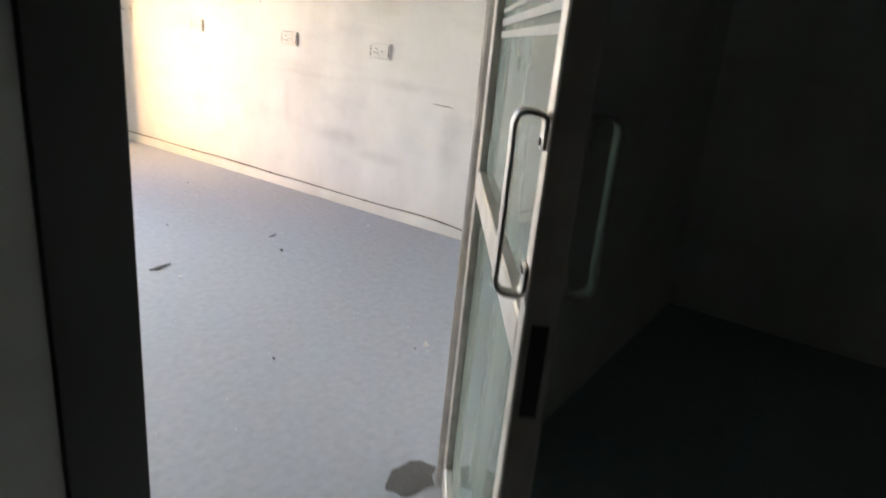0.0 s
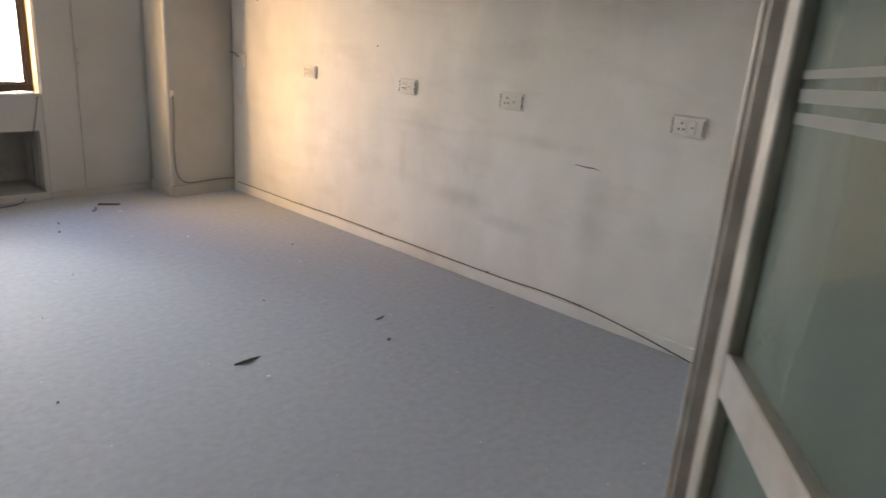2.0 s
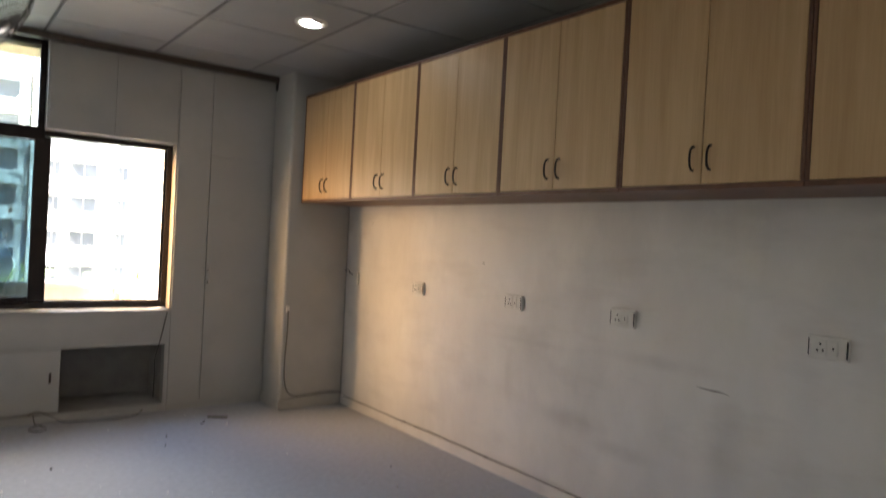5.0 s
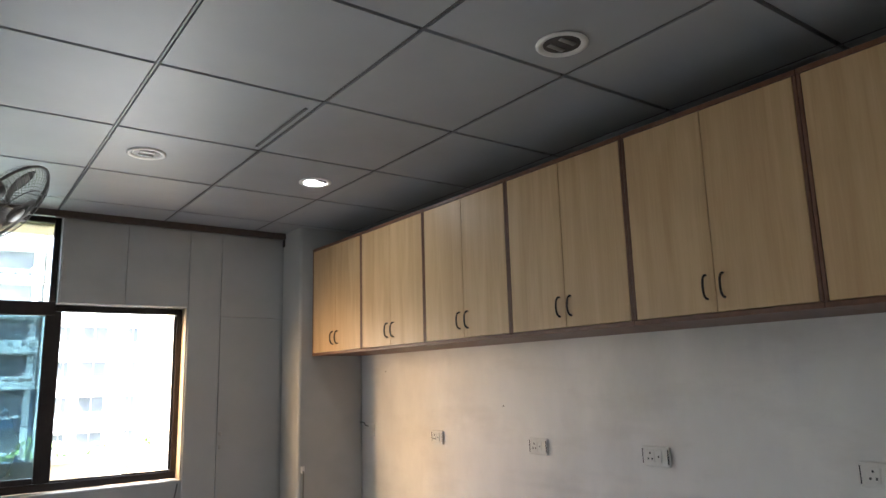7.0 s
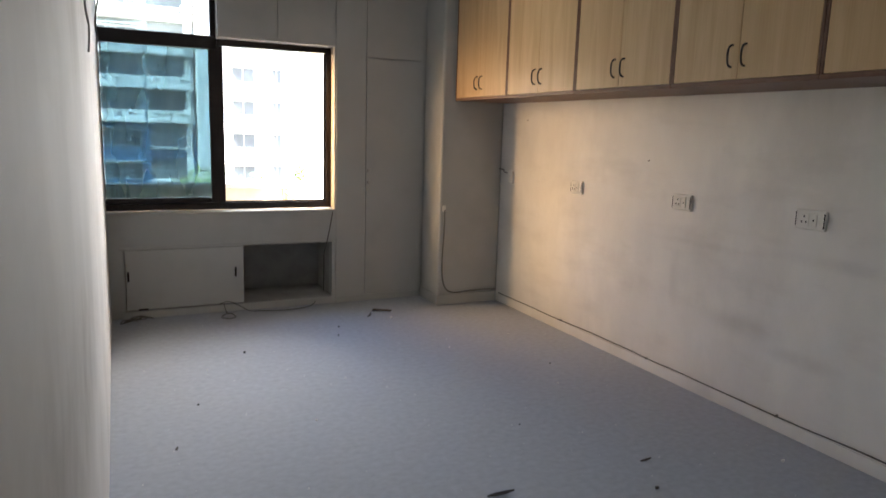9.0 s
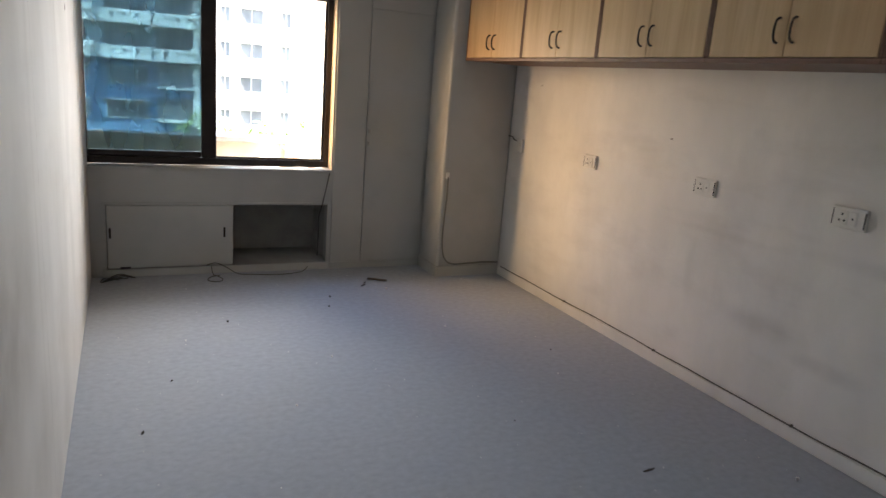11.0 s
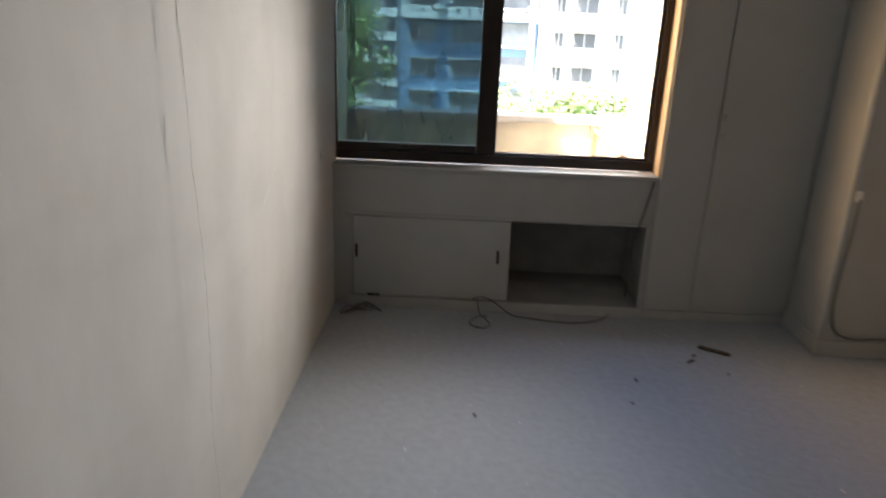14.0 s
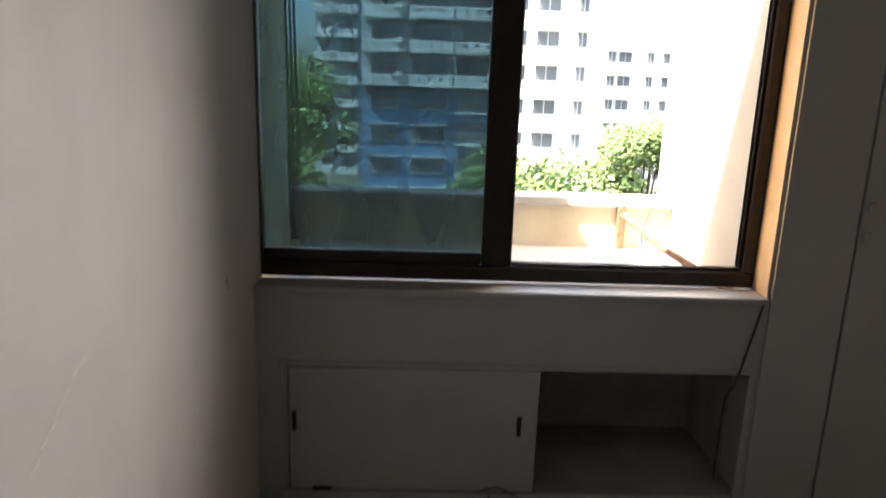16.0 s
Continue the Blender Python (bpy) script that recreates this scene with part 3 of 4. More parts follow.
# ---- sockets ----
def socket(y, z, w, h, rocker=True):
    s = thing("wall_socket", "white plastic socket plate with switch on the wall", "socket", "sockets along the wall", at=(W, y, z))
    part("plate", boxes((-0.016, -0.0005, -w / 2, w / 2, -h / 2, h / 2), bevel=0.004), PLASTIC, s)
    # shadow at each side of the plate, put in as a dark strip
    part("side_shadow", boxes((-0.017, -0.0165 + 0.004, -w / 2 + 0.003, -w / 2 + 0.009, -h / 2 + 0.012, h / 2 - 0.012)), SOCKETDARK, s, "dark strip for the shadow at the plate's side")
    part("module", boxes((-0.020, -0.0155, w * 0.02, w * 0.32, -h * 0.32, h * 0.32), bevel=0.002), PLASTIC, s)
    part("switch", boxes((-0.021, -0.0155, -w * 0.24, -w * 0.04, -h * 0.32, h * 0.32), bevel=0.002), PLASTIC, s)
    for dy, dz in ((0.17, 0.16), (0.10, -0.12), (0.24, -0.12), (-0.14, 0.0)):
        part("pin_hole", boxes((-0.0215, -0.0195, dy * w - 0.0035, dy * w + 0.0035, dz * h - 0.0045, dz * h + 0.0045)), SOCKETDARK, s, "dark pin hole")
    part("side_shadow", boxes((-0.017, -0.0125, w / 2 - 0.008, w / 2 - 0.004, -h / 2 + 0.012, h / 2 - 0.012)), SOCKETDARK, s)
socket(-1.395, 1.045, 0.13, 0.088)
socket(-2.379, 1.045, 0.145, 0.09)
socket(-3.177, 1.048, 0.155, 0.092)
socket(-4.156, 1.05, 0.155, 0.092)
sw = thing("switch_box", "small white switch with a loose wire near the corner", "switch", at=(W, -0.50, 1.05))
part("plate", boxes((-0.02, -0.0005, -0.045, 0.03, -0.05, 0.05), bevel=0.004), PLASTIC, sw)
wb2 = bmesh.new()
tube(wb2, smooth_path([(-0.015, 0.02, 0.03), (-0.03, 0.06, 0.04), (-0.02, 0.09, 0.055), (-0.03, 0.145, 0.06)], 5), 0.004, 6)
part("wire", wb2, CABLE, sw, "loose black wire", True)

# ---- cables ----
def cable(name, pts, r, m, label, group="", n=6):
    bm = bmesh.new()
    tube(bm, smooth_path(pts, n), r, 7)
    return single(name, bm, m, label, "cable", group, smooth=True)
rng = random.Random(4)
pts = []
for i in range(17):
    y = -0.40 - i * 0.205
    z = 0.074 + rng.uniform(-0.003, 0.006)
    pts.append((W - 0.010, y, z))
pts += [(W - 0.018, -3.9, 0.066), (W - 0.03, -4.12, 0.045), (W - 0.05, -4.35, 0.02), (W - 0.075, -4.55, 0.006), (W - 0.10, -4.95, 0.006)]
cable("wall_cable", pts, 0.0036, SKIRTCABLE, "thin dusty dark cable lying along the skirting")
for y in (-1.3, -2.2, -3.12, -3.75):
    single("cable_clip", boxes((W - 0.02, W - 0.002, y - 0.005, y + 0.005, 0.069, 0.081), bevel=0.002), SKIRTCABLE, "small dusty cable clip on the skirting", "clip", "cable clips")
cs = thing("cable_outlet", "small white outlet on the column", "socket", at=(2.43, -0.352, 0.79))
part("plate", boxes((-0.014, 0.014, -0.016, -0.0005, -0.025, 0.025), bevel=0.004), PLASTIC, cs)
cable("column_cable", [(2.43, -0.372, 0.78), (2.432, -0.366, 0.6), (2.425, -0.360, 0.4), (2.43, -0.360, 0.24), (2.46, -0.362, 0.14), (2.53, -0.364, 0.098), (2.66, -0.364, 0.10), (2.80, -0.364, 0.105), (2.93, -0.366, 0.10)], 0.006, GREYCABLE, "grey cable hanging down the column and along its foot")
cable("sill_cable", [(1.615, -0.02, 0.744), (1.605, -0.016, 0.68), (1.59, -0.014, 0.60), (1.575, -0.016, 0.53), (1.56, -0.018, 0.47), (1.558, 0.03, 0.40), (1.56, 0.04, 0.25), (1.555, 0.03, 0.10)], 0.0042, CABLE, "black cable hanging from the sill into the niche")
cable("floor_cable", [(0.74, -0.02, 0.065), (0.80, -0.02, 0.08), (0.87, -0.03, 0.05), (0.95, -0.07, 0.008), (1.05, -0.10, 0.006), (1.2, -0.13, 0.006), (1.32, -0.12, 0.006), (1.42, -0.07, 0.006), (1.47, -0.03, 0.03)], 0.0032, SKIRTCABLE, "thin dusty dark cable lying on the carpet before the cupboard")
lp_ = [(0.82, -0.09, 0.006), (0.76, -0.12, 0.006), (0.73, -0.20, 0.006), (0.79, -0.25, 0.008), (0.83, -0.20, 0.01), (0.80, -0.12, 0.012), (0.78, -0.06, 0.008), (0.77, -0.03, 0.06)]
cable("cable_loop", lp_, 0.0032, SKIRTCABLE, "loop of dusty dark cable on the carpet")
# rag-like dusty junk, drawn as one coiled strand
cable("junk_tangle", [(0.03 + 0.07 * (1 + math.cos(k * 1.9)) + 0.01 * k, -0.10 + 0.06 * math.sin(k * 2.3), 0.007 + 0.0025 * k) for k in range(12)], 0.0035, SKIRTCABLE, "rag-like tangle of dusty dark strands in the corner")
cable("wall_wire", [(0.012, -2.62, 2.10), (0.02, -2.55, 1.95), (0.01, -2.52, 1.80), (0.018, -2.48, 1.72), (0.012, -2.45, 1.64)], 0.004, GREYCABLE, "loose grey wire hanging on the painted wall")
cable("fan_wire", [(0.03, -2.0, 2.1), (0.05, -1.98, 1.95), (0.03, -1.96, 1.8), (0.045, -1.95, 1.7)], 0.004, CABLE, "thin black wire hanging under the fan")

# ---- wall fan ----
fan = thing("wall_fan", "grey wall fan with wire guard under the ceiling", "fan", at=(0, -2.0, 2.19))
part("bracket", boxes((0.001, 0.06, -0.05, 0.05, -0.06, 0.14), bevel=0.01), FANGREY, fan)
ab = bmesh.new()
tube(ab, smooth_path([(0.05, 0, 0.07), (0.13, 0, 0.11), (0.20, -0.01, 0.08)], 5), 0.02, 10)
part("arm", ab, FANGREY, fan, smooth=True)
axis = Vector((0.70, -0.28, -0.66)).normalized()
rot = axis.to_track_quat("Z", "Y").to_matrix().to_4x4()
head = Matrix.Translation((0.32, -0.03, 0.0)) @ rot
hb = bmesh.new()
for za, zb, ra, rb_ in ((-0.19, -0.165, 0.045, 0.066), (-0.165, -0.08, 0.066, 0.066), (-0.08, -0.05, 0.066, 0.05)):
    tube(hb, [(0, 0, za), (0, 0, zb)], ra, 18, r1=rb_)
bmesh.ops.transform(hb, matrix=head, verts=hb.verts)
part("motor", hb, FANGREY, fan, smooth=True)
gb2 = bmesh.new()
R = 0.215
for k in range(56):
    a = k * 2 * math.pi / 56
    prof = [(0.035, 0.06), (0.12, 0.055), (0.19, 0.03), (R, 0.0), (0.19, -0.035), (0.10, -0.055), (0.05, -0.06)]
    tube(gb2, [(r * math.cos(a), r * math.sin(a), z) for r, z in prof], 0.0013, 3, cap=False)
for r, z, rr in ((R, 0.0, 0.006), (0.13, 0.055, 0.002), (0.037, 0.06, 0.003)):
    tube(gb2, [(r * math.cos(k * math.pi / 20), r * math.sin(k * math.pi / 20), z) for k in range(41)], rr, 6, cap=False)
bmesh.ops.transform(gb2, matrix=head, verts=gb2.verts)
tagged(part("guard", gb2, FANGREY, fan, "fine grey wire guard"), kind="stuff")
hc = bmesh.new()
tube(hc, [(0, 0, 0.045), (0, 0, 0.058), (0, 0, 0.064)], 0.035, 16)
bmesh.ops.transform(hc, matrix=head, verts=hc.verts)
part("badge", hc, FANBLADE, fan, smooth=True)
for k in range(3):
    fb = bmesh.new()
    grid = []
    for i in range(6):
        r = 0.03 + 0.155 * i / 5
        wdt = 0.35 + 0.45 * math.sin(math.pi * min(1, 0.2 + 0.75 * i / 5))
        grid.append([fb.verts.new((r * math.cos(k * 2.094 + s * wdt), r * math.sin(k * 2.094 + s * wdt), 0.028 * s * (1 - 0.5 * i / 5))) for s in (-1, -0.5, 0, 0.5, 1)])
    for u, v in zip(grid, grid[1:]):
        for j in range(4):
            fb.faces.new((u[j], u[j + 1], v[j + 1], v[j]))
    bmesh.ops.solidify(fb, geom=fb.faces[:], thickness=0.003)
    bmesh.ops.transform(fb, matrix=head, verts=fb.verts)
    part("blade", fb, FANBLADE, fan, smooth=True)

# ---- downlights ----
BULB = bpy.data.materials.new("lamp_glow")
BULB.use_nodes = True
BULB.node_tree.nodes["Principled BSDF"].inputs["Emission Color"].default_value = (1, 0.97, 0.92, 1)
BULB.node_tree.nodes["Principled BSDF"].inputs["Emission Strength"].default_value = 6.0
def downlight(x, y, lit):
    d = thing("downlight", "round recessed ceiling spotlight, " + ("glowing" if lit else "unlit"), "downlight", "ceiling spotlights", at=(x, y, H))
    rb = bmesh.new()
    n = 28
    prof = [(0.098, -0.0005), (0.098, -0.006), (0.088, -0.010), (0.076, -0.006), (0.070, -0.001)]
    rings = [[rb.verts.new((r * math.cos(k * 2 * math.pi / n), r * math.sin(k * 2 * math.pi / n), z)) for k in range(n)] for r, z in prof]
    for u, v in zip(rings, rings[1:]):
        for k in range(n):
            rb.faces.new((u[k], u[(k + 1) % n], v[(k + 1) % n], v[k]))
    part("rim", rb, PLASTIC, d, "off-white ring", True)
    db = bmesh.new()
    bmesh.ops.create_circle(db, cap_ends=True, radius=0.0705, segments=n, matrix=Matrix.Translation((0, 0, -0.0015)))
    part("cup", db, GRID, d, "dark recess")
    lb = bmesh.new()
    for s in (-1, 1):
        box(lb, -0.04, 0.04, s * 0.03 - 0.011, s * 0.03 + 0.011, -0.0065, -0.002, bevel=0.002)
    part("reflector", lb, REFLECTOR, d, smooth=True)
    if lit:
        bb = bmesh.new()
        pr = [(0.0635 * math.cos(a), 0.0635 * math.sin(a)) for a in [k * 2 * math.pi / 20 for k in range(14)]]
        vs = [bb.verts.new((a, b, -0.0075)) for a, b in pr]
        bb.faces.new(vs)
        part("bulb", bb, BULB, d, "glowing lamp")
downlight(0.948, -1.606, False)
downlight(1.94, -1.565, True)
downlight(1.93, -3.68, False)

single("loose_strip", boxes((1.385, 1.40, -2.62, -2.02, H - 0.008, H - 0.001), bevel=0.002), RUNNER, "loose dull strip sagging from the ceiling", "ceiling strip")

# ---- marks on the walls ----
def blotch(name, verts3, m, label):
    bm = bmesh.new()
    bm.faces.new([bm.verts.new(v) for v in verts3])
    return single(name, bm, m, label, "mark")
def scratch(x, y, z, ly, lz, wdt, label, m=MARK, side=-1, name="scratch"):
    bm = bmesh.new()
    n = 7
    r = random.Random(int(abs(y) * 1000))
    top, bot = [], []
    for i in range(n):
        t = i / (n - 1)
        wd = wdt * math.sin(math.pi * (0.08 + 0.84 * t)) * r.uniform(0.6, 1.2)
        j = r.uniform(-1, 1) * wdt * 0.7
        c = Vector((x + side * 0.002, y + ly * t, z + lz * t))
        nrm = Vector((0, -lz, ly)).normalized()
        top.append(bm.verts.new(c + nrm * (wd + j)))
        bot.append(bm.verts.new(c + nrm * (-wd + j)))
    for i in range(n - 1):
        bm.faces.new((bot[i], bot[i + 1], top[i + 1], top[i]))
    return single(name, bm, m, label, "mark")
scratch(W, -3.60, 0.79, -0.16, -0.008, 0.0035, "dark gouge in the wall paint")
scratch(W, -2.07, 1.262, -0.018, -0.004, 0.006, "small dark nail hole in the wall")
scratch(W, -0.7, 1.5, -0.03, 0.0, 0.003, "small scuff on the wall")
rc = random.Random(21)
for y0, z0, count in ((-2.83, 1.86, 9), (-1.905, 1.84, 9), (-2.845, 1.0, 2)):
    for k in range(count):
        z = z0 - rc.uniform(0, 0.75)
        scratch(0.0, y0 + rc.uniform(-0.012, 0.012), z, rc.uniform(-0.008, 0.008), -rc.uniform(0.03, 0.12), 0.0028, "short flaking crack in the painted wall", SMUDGE, side=1, name="crack")
def hairline(y0, z0, y1, z1, seed):
    """A thin crack running down the painted wall."""
    r = random.Random(seed)
    n = 40
    bm = bmesh.new()
    a, b, off = [], [], 0.0
    for i in range(n + 1):
        t = i / n
        off = off * 0.8 + r.uniform(-0.006, 0.006)
        w = r.uniform(0.0006, 0.0021)
        y, z = y0 + (y1 - y0) * t + off, z0 + (z1 - z0) * t
        a.append(bm.verts.new((0.0012, y - w, z)))
        b.append(bm.verts.new((0.0012, y + w, z)))
    for i in range(n):
        bm.faces.new((a[i], a[i + 1], b[i + 1], b[i]))
    single("crack", bm, HAIR, "long hairline crack down the painted wall", "crack", "cracks in the painted wall")
HAIR = mat("crack_line", (0.42, 0.39, 0.35), 0.9, 0, 40, 0.4)
for k, (y0, z0, y1, z1) in enumerate(((-2.755, 2.2, -2.735, 1.2), (-2.735, 1.2, -2.765, 0.15), (-1.80, 1.9, -1.75, 0.85), (-1.75, 0.85, -1.77, 0.1))):
    hairline(y0, z0, y1, z1, 30 + k)
for k in range(7):
    scratch(0.0, -1.22 + 0.026 * k, 0.85 + 0.016 * k + rc.uniform(-0.006, 0.006), rc.uniform(0.012, 0.024), rc.uniform(0.006, 0.02), rc.uniform(0.0015, 0.004), "pale flaked scrape on the painted wall", CHIP, side=1)
scratch(0.0, -0.29, 0.88, 0.02, -0.05, 0.006, "small dark chip in the wall paint", MARK, side=1, name="paint_chip")
scratch(0.0, -1.29, 1.665, -0.07, -0.004, 0.016, "dark chipped patch high on the wall", MARK, side=1, name="paint_chip")

SCRAP = mat('scrap_wood', (0.10, 0.075, 0.05), 0.8, 0, 40, 0.3)
STAIN = mat('damp_carpet', (0.13, 0.125, 0.12), 0.9, 0, 260, 0.4, 0.7, 700)

# ---- litter on the carpet ----
def dry_leaf(x, y, l, w, ang, label="dark curled dry leaf lying on the carpet"):
    bm = bmesh.new()
    n = 7
    a, b = [], []
    for i in range(n):
        t = i / (n - 1)
        wd = w * math.sin(math.pi * (0.04 + 0.92 * t)) ** 0.8
        z = 0.003 + 0.006 * t * t
        a.append(bm.verts.new(((t - 0.5) * l, wd, z + 0.003)))
        b.append(bm.verts.new(((t - 0.5) * l, -wd, z)))
    for i in range(n - 1):
        bm.faces.new((b[i], b[i + 1], a[i + 1], a[i]))
    bmesh.ops.solidify(bm, geom=bm.faces[:], thickness=0.002)
    bmesh.ops.transform(bm, matrix=pose(x, y, 0.001, 0, 0, ang), verts=bm.verts)
    single("dry_leaf", bm, DRYLEAF, label, "leaf", "dry leaves on the carpet")
dry_leaf(1.385, -3.135, 0.12, 0.012, -3)
dry_leaf(2.119, -3.131, 0.06, 0.006, 0)
dry_leaf(1.79, -0.44, 0.03, 0.005, 40)
scrap = boxes((-0.075, 0.07, -0.014, 0.014, 0.001, 0.011), (-0.05, 0.075, 0.006, 0.018, 0.002, 0.008), bevel=0.003)
bmesh.ops.transform(scrap, matrix=pose(1.91, -0.375, 0, 0, 0, -32), verts=scrap.verts)
single("wood_scrap", scrap, SCRAP, "brown strip of scrap wood on the carpet", "scrap")
dry_leaf(1.76, -0.50, 0.05, 0.007, 30)
dry_leaf(0.262, -2.275, 0.022, 0.006, 60)
dry_leaf(0.29, -2.845, 0.022, 0.006, 40)
dry_leaf(1.459, -0.707, 0.025, 0.007, 70)
def crumb(x, y, s, m=CHIP, label="small white plaster crumb on the carpet"):
    bm = bmesh.new()
    bmesh.ops.create_icosphere(bm, subdivisions=1, radius=s)
    r = random.Random(int(abs(x * 977 + y * 733) * 100))
    for v in bm.verts:
        v.co *= r.uniform(0.6, 1.2)
    zmin = min(v.co.z for v in bm.verts)
    bmesh.ops.translate(bm, verts=bm.verts, vec=(x, y, -zmin + 0.0005))
    single("crumb", bm, m, label, "crumb", "crumbs on the carpet")
for x, y, s in ((1.65, -4.568, 0.011), (2.682, -3.373, 0.009), (1.375, -3.311, 0.009), (1.62, -4.60, 0.006), (0.9, -2.2, 0.006), (1.2, -1.7, 0.006), (2.0, -1.4, 0.006), (1.9, -0.6, 0.008), (0.5, -1.3, 0.006), (2.3, -2.2, 0.006)):
    crumb(x, y, s)
for x, y, s in ((1.993, -3.34, 0.009), (1.6, -4.55, 0.005), (0.7, -3.0, 0.006), (1.8, -2.6, 0.005), (1.15, -4.2, 0.006), (1.4, -0.9, 0.007), (2.45, -1.9, 0.005), (0.75, -1.05, 0.007), (0.4, -1.8, 0.007)):
    crumb(x, y, s, DRYLEAF, "small dark crumb on the carpet")
def floor_stain(x, y, r, label, seed):
    q = random.Random(seed)
    bm = bmesh.new()
    ring = [bm.verts.new((x + r * q.uniform(0.75, 1.1) * math.cos(k * 0.3927), y + 0.7 * r * q.uniform(0.75, 1.1) * math.sin(k * 0.3927), 0.0015)) for k in range(16)]
    bm.faces.new(ring)
    single("stain", bm, STAIN, label, "stain")
floor_stain(0.93, -5.03, 0.10, "dark damp stain in the carpet by the door", 5)
rr = random.Random(9)
lb = bmesh.new()
for k in range(160):
    x, y, s = rr.uniform(0.1, 2.85), rr.uniform(-5.0, -0.1), rr.uniform(0.001, 0.0025)
    box(lb, x - s, x + s, y - s, y + s * rr.uniform(0.3, 1), 0.0002, 0.0002 + s)
single("lint", lb, CHIP, "scattered pale lint and dust on the carpet", "lint", kind="stuff")

# orange chosen to tint the light sent in through the window
BOUNCEWALL = mat('bounce_orange', (0.85, 0.48, 0.18), 0.9, 0, 1.0, 0.12)

# ---- outside: ledge, parapet, side walls ----
structure("ledge", boxes((-0.3, 1.84, 0.561, 1.5, 0.40, 0.58), (-0.3, 1.84, 0.161, 0.561, 0.57, 0.60)), CONCRETE, "sunlit pale concrete ledge outside the window", "ledge")
structure("parapet", boxes((-0.9, 1.86, 1.5, 1.62, -1.0, 0.80)), TAN, "tan rendered parapet", "parapet")
structure("parapet_cap", boxes((-0.9, 1.86, 1.47, 1.65, 0.801, 0.85), bevel=0.006), CONCRETE, "pale concrete coping on the parapet", "parapet")
structure("wall_outside", boxes((1.841, 2.2, 0.161, 1.75, -11, 3.4)), CREAM, "cream rendered side wall outside", "wall")
structure("wall_outside_near", boxes((-0.60, -0.17, 0.165, 1.46, -1, 3.4), (-0.17, -0.031, 0.165, 0.50, -1, 3.4)), CREAM, "cream rendered side wall with a pier outside", "wall")
structure("wall_below", boxes((-30, 30, 0.10, 0.16, -11, -0.15), (3.1, 30, 0.10, 0.16, -0.15, 3.0), (-30, -0.35, 0.10, 0.16, -0.15, 3.0)), CREAM, "cream outer wall of the building", "wall")
# added wall, out of view, that reflects warm light into the room
structure("warm_bounce_wall", boxes((-16.0, -4.0, 3.6, 5.0, -11, 6.0)), BOUNCEWALL, "unseen orange wall added to throw warm light at the window", "wall")
structure("sunshade_slab", boxes((-0.55, 1.838, 0.163, 0.50, 2.57, 2.65), bevel=0.006), TAN, "tan concrete sunshade over the window outside", "sunshade")
pb = bmesh.new()
tube(pb, [(-0.10, 0.60, 0.585), (-0.10, 0.60, 3.2)], 0.035, 10)
single("drain_pipe", pb, CONCRETE, "grey drain pipe beside the window outside", "pipe")
for k, x in enumerate((-0.09, -0.11, -0.13)):
    cable("outside_cable", [(x - 0.02 * k, 1.2, 3.4), (x, 1.2, 2.0), (x + 0.01, 1.2, 1.2), (x - 0.02, 1.35, 0.7), (x, 1.4, 0.6)], 0.006, CABLE, "black cable hanging down outside", "cables outside")
single("rusty_angle", boxes((1.55, 1.59, 1.45, 1.495, 0.58, 0.80), bevel=0.003), RUST, "rusty iron post by the parapet", "post")
rb = bmesh.new()
tube(rb, [(1.57, 1.44, 0.77), (1.66, 1.1, 0.68), (1.80, 0.62, 0.61)], 0.018, 6)
single("rusty_bar", rb, RUST, "rusty iron bar sloping down to the ledge", "bar")
cable("outside_loop", [(1.57, 1.46, 0.80), (1.62, 1.44, 0.84), (1.72, 1.42, 0.86), (1.70, 1.40, 0.80), (1.66, 1.38, 0.70), (1.64, 1.3, 0.60)], 0.003, CABLE, "bent black wire outside")

# ---- distance ----
GZ = -11.0
structure("ground", boxes((-700, 700, 2.0, 1400, GZ - 0.5, GZ)), GROUND, "dry ground far below", "ground")

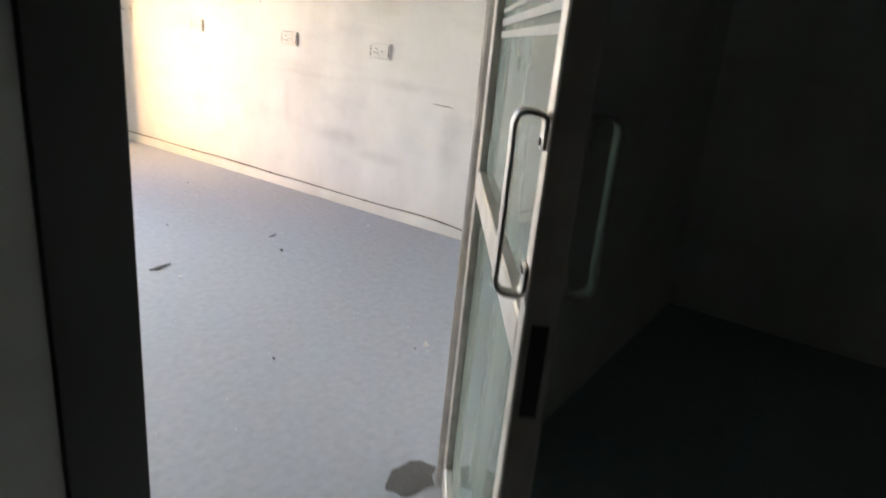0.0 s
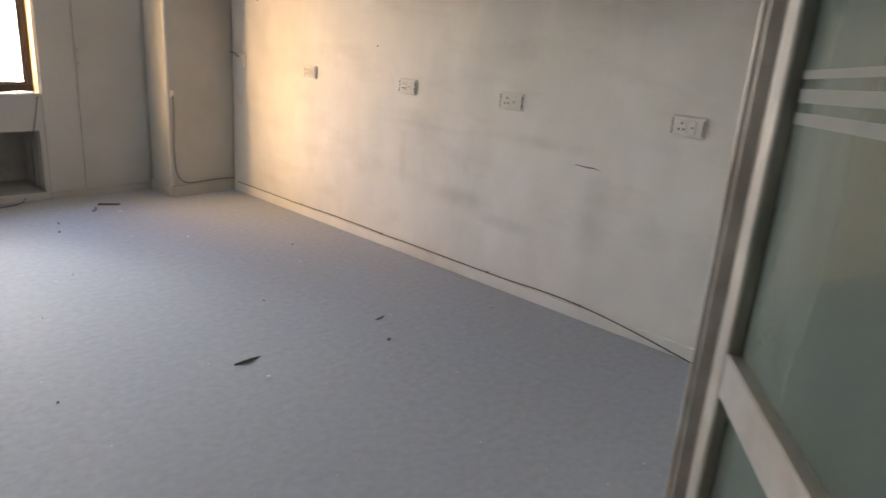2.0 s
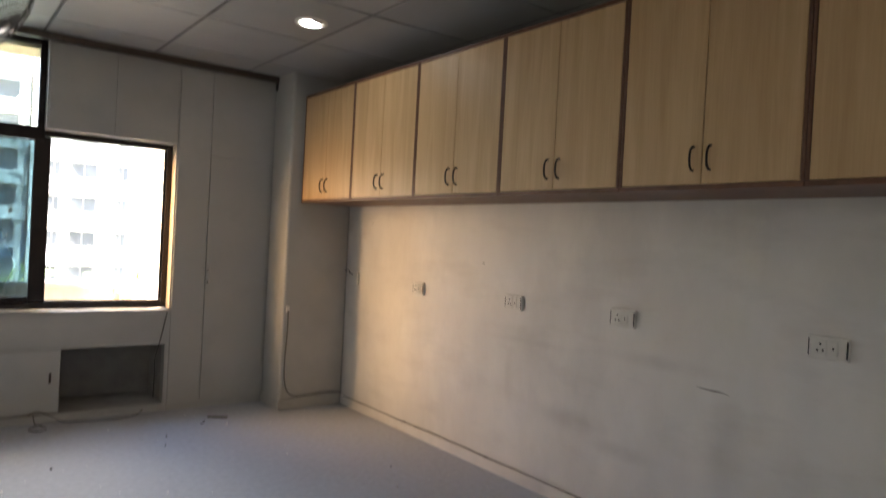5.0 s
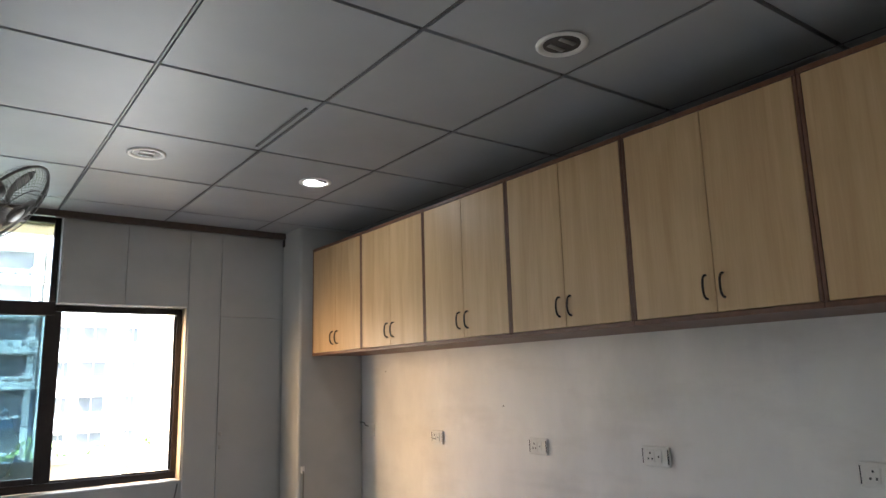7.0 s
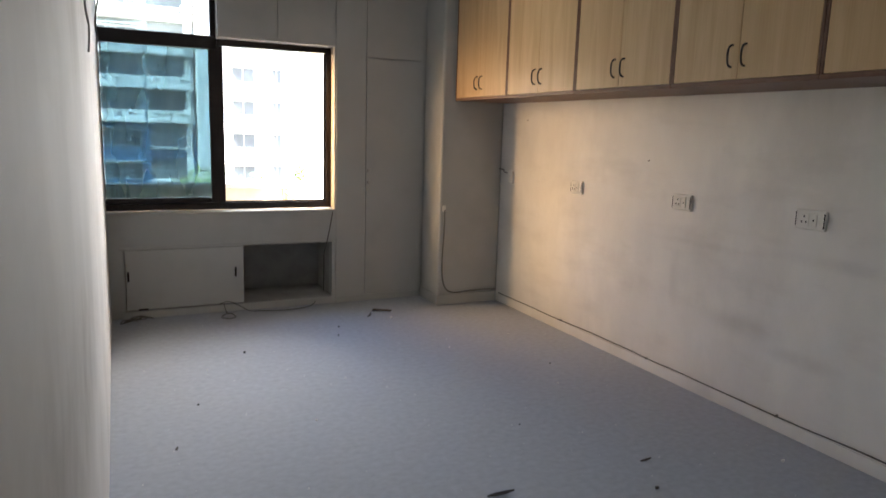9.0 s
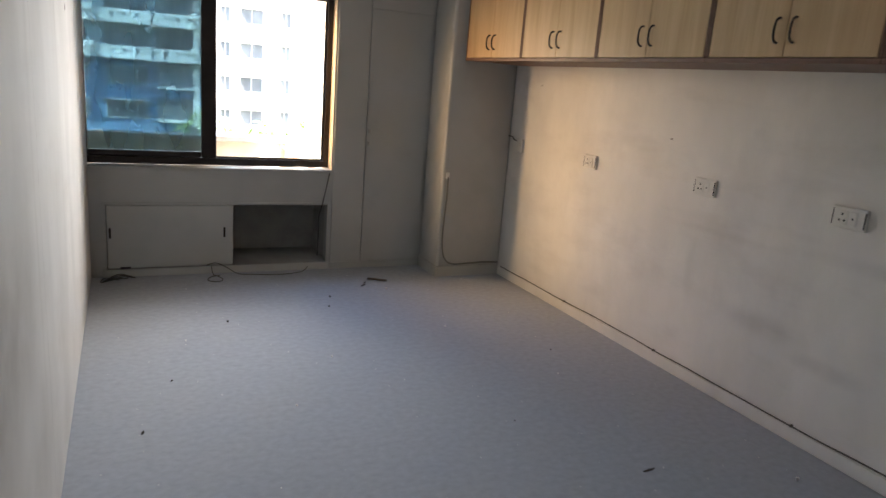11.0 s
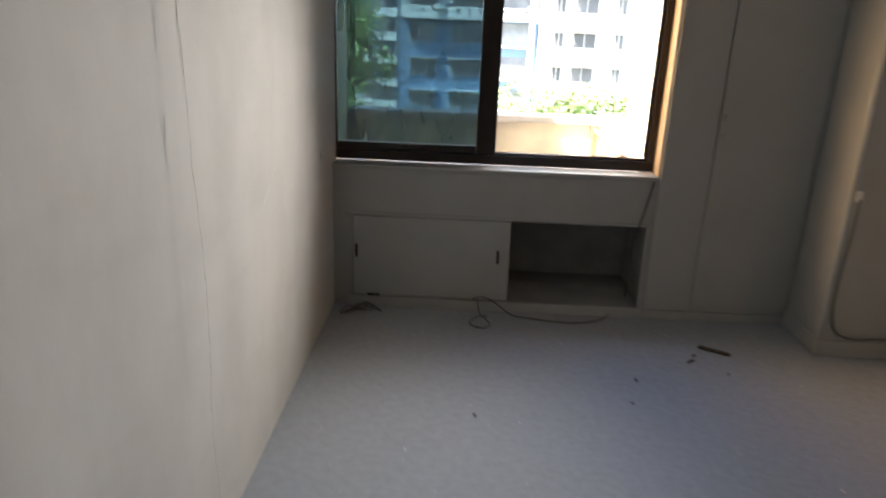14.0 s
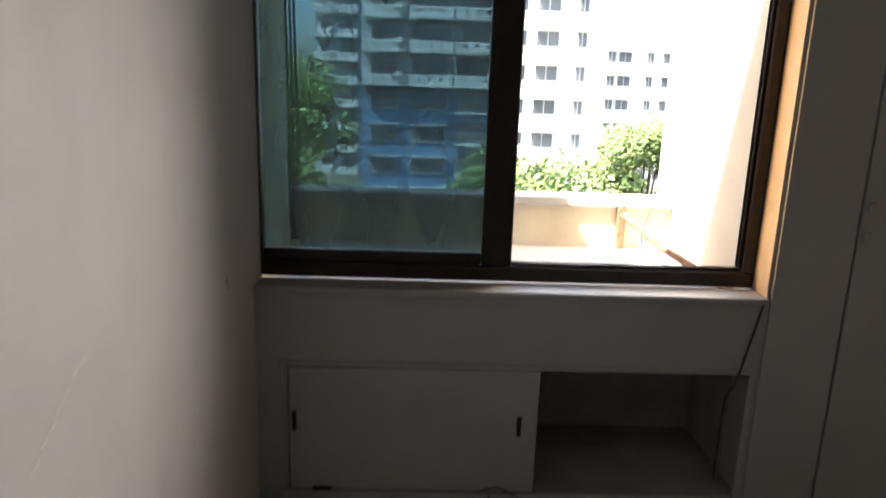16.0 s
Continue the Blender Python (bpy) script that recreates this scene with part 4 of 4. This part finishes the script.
def framed_bay(b, piece, i, cx, cz, bw, base):
    """One bay of one storey: a dark slab for a shaded loggia, or a framed window, and over the base a white balcony
    front with square holes.
    """
    q = bw * 0.47
    if i % 3 == 2:
        # recess drawn as a flat slab, its shade put into the colour
        rec = piece("loggia", ("l",), lambda: boxes((-q + 0.25, q - 0.75, -0.12, -0.05, -0.2, 1.9)), SHADEDARK, b, (cx, 0, cz))
        piece("pier", ("lp",), lambda: boxes((q - 0.74, q - 0.2, -0.40, -0.05, -1.0, 2.0)), FACADE, b, (cx, 0, cz))
        if base:
            piece("ledge", ("ll",), lambda: boxes((-q + 0.2, q - 0.7, -0.55, -0.121, -0.35, -0.1)), FACADE, rec, (0, 0, 0))
    else:
        w, n = (q - 0.3, 4) if i % 3 else (q - 0.75, 3)
        win = piece("window", ("w", n), lambda: boxes((-w, w, -0.16, -0.05, -0.08, 0.0), (-w, w, -0.16, -0.05, 1.35, 1.43),
                    *[(-w + k * (2 * w - 0.07) / n, -w + k * (2 * w - 0.07) / n + 0.07, -0.15, -0.05, 0.0, 1.35) for k in range(n + 1)]), FACADE, b, (cx, 0, cz))
        for k in range(n):
            step = (2 * w - 0.07) / n
            piece("pane", ("p", n, k), lambda: boxes((-w + k * step + 0.07, -w + (k + 1) * step, -0.10, -0.06, 0.0, 1.35)), SHADEDARK, win, (0, 0, 0))
        piece("sunshade", ("s", n), lambda: boxes((-w - 0.15, w + 0.15, -0.6, -0.05, 1.55, 1.66)), FACADEGREY, b, (cx, 0, cz))
    if not base:
        hole, hz = 0.36, -0.42
        xs = [-q * 0.62, -q * 0.12, q * 0.38]
        bars = [(-q, xs[0], hz, hz + hole), (xs[0] + hole, xs[1], hz, hz + hole), (xs[1] + hole, xs[2], hz, hz + hole), (xs[2] + hole, q, hz, hz + hole), (-q, q, -0.95, hz), (-q, q, hz + hole, 0.14)]
        bal = piece("balcony", ("b",), lambda: boxes(*[(x0, x1, -1.2, -1.08, z0, z1) for x0, x1, z0, z1 in bars], (-q, q, -1.07, -0.06, -1.05, -0.95)), FACADE, b, (cx, 0, cz))
        if i % 3 != 1:
            piece("air_conditioner", ("ac",), lambda: boxes((q - 1.0, q - 0.3, -1.55, -1.21, -0.15, 0.35), bevel=0.04), FACADE, bal, (0, 0, 0))


def flats(x0, x1, y, floors, bay, wall, label, balcony, h=3.1, blue=0, base=GZ, cols=()):
    """A block of flats: wall, roof slab, and for each storey and bay a window, with balconies on some."""
    b = thing("apartment_building", label, "building", "far blocks of flats", at=(x0, y, base))
    w = x1 - x0
    top = floors * h + 1
    n = max(1, int(w / bay))
    bw = w / n
    wbm = bmesh.new()
    box(wbm, 0, w, 0, 14, blue * h, top)
    part("wall", wbm, wall, b)
    if blue:
        part("lower_wall", boxes((0, w, -0.05, 14, 0, blue * h)), FACADEBLUE, b, "blue painted lower storeys")
    part("roof", boxes((-0.4, w + 0.4, -0.4, 14.4, top, top + 0.5)), CONCRETE, b)
    meshes = {}
    def piece(name, key, make, m, parent, loc):
        if key not in meshes:
            o = part(name, make(), m, parent)
            meshes[key] = o.data
        else:
            o = new(name, meshes[key])
            o.parent = parent
        o.location = loc
        return o
    cols = cols or [((i + 0.5) * bw, 0) for i in range(n)]
    for f in range(floors):
        for i, (cx, half) in enumerate(cols):
            cz = f * h + 1.0
            big = balcony and (i % 3 != 0)
            ww, hh = (half, 1.25) if half else (bw * 0.40, 1.75) if big else (bw * (0.30 if i % 2 else 0.2), 1.25)
            if balcony:
                framed_bay(b, piece, i, cx, cz, bw, f < blue)
                continue
            wd = piece("window", ("w", ww), lambda: boxes((-ww - 0.12, ww + 0.12, -0.10, -0.06, -0.12, hh + 0.12)), FACADE, b, (cx, 0, cz))
            piece("pane", ("p", ww), lambda: boxes((-ww, -0.05, -0.16, -0.101, 0, hh), (0.05, ww, -0.16, -0.101, 0, hh)), SHADEDARK if balcony else PALEPANE, wd, (0, 0, 0))
            piece("sunshade", ("s", ww), lambda: boxes((-ww - 0.3, ww + 0.3, -0.75, -0.06, hh + 0.15, hh + 0.27)), FACADE, b, (cx, 0, cz))
    return b
flats(-6.0, 7.2, 66, 9, 3.9, FACADEGREY, "pale blue-grey block of flats with balconies and a blue base", True, blue=4)
flats(7.3, 16.6, 64, 9, 3.2, FACADE, "white block of flats with shaded windows", False, cols=((1.7, 0.4), (4.1, 1.0), (7.3, 0.4)))
flats(23.5, 42, 92, 6, 3.6, FACADE, "white block of flats, further off", False, cols=((1.2, 0.5), (3.0, 0.8), (6.4, 0.4), (9.0, 0.9), (12.0, 0.5), (15.5, 0.9)))
flats(-15.3, -9.2, 96, 12, 3.0, FACADEGREY, "tall grey tower of flats in the haze", True)
flats(-60, -34, 120, 8, 4.0, FACADE, "pale block of flats in the far distance", False)

def tree(x, y, top, spread, seed, label, count=15000):
    r = random.Random(seed)
    t = thing("tree", label, "tree", "trees below the window", at=(x, y, GZ))
    hgt = top - GZ
    tb = bmesh.new()
    tube(tb, [(0, 0, 0), (0.1, 0.05, hgt * 0.25), (-0.1, 0.1, hgt * 0.5), (0.05, 0, hgt * 0.75)], 0.30, 8, r1=0.10)
    cl = []
    for k in range(26):
        a, e = r.uniform(0, 6.283), r.uniform(-0.15, 1.0)
        d = spread * r.uniform(0.45, 1.0)
        c = Vector((math.cos(a) * d * math.cos(e), math.sin(a) * d * math.cos(e), hgt - spread * 1.05 + math.sin(e) * spread * r.uniform(0.7, 1.0)))
        cl.append((c, spread * r.uniform(0.22, 0.42)))
        tube(tb, [(0, 0, hgt * r.uniform(0.35, 0.6)), c * 0.5 + Vector((0, 0, hgt * 0.28)), c], 0.07, 5, r1=0.015)
    part("trunk", tb, BARK, t)
    vs, fs = [], []
    for k in range(count):
        c, rad = cl[r.randrange(len(cl))]
        d = Vector((r.gauss(0, 1), r.gauss(0, 1), r.gauss(0, 0.8))).normalized() * rad * r.uniform(0.35, 1.1) ** 0.6
        p = c + d
        s = r.uniform(0.05, 0.11)
        u = Vector((r.uniform(-1, 1), r.uniform(-1, 1), r.uniform(-0.6, 0.6))).normalized()
        v = u.orthogonal().normalized()
        i = len(vs)
        vs += [p - u * s, p + v * s * 0.5, p + u * s, p - v * s * 0.5]
        fs.append((i, i + 1, i + 2, i + 3))
    me = bpy.data.meshes.new("crown")
    me.from_pydata(vs, [], fs)
    me.materials.append(LEAVES)
    o = new("crown", me)
    o.parent = t
tree(3.1, 13.5, 0.1, 2.3, 3, "bushy green tree below the window")
tree(7.6, 20.0, 0.6, 1.9, 5, "bushy green tree near the flats")
tree(-3.6, 14.5, 0.6, 2.3, 7, "dense green tree beyond the parapet")
tree(-4.6, 20.0, 2.4, 2.6, 8, "tall dense green tree beyond the parapet")
tree(0.3, 17.0, -3.0, 2.2, 11, "low green tree in front of the flats")
tree(-8.5, 24.0, 1.6, 3.0, 12, "green tree further off")
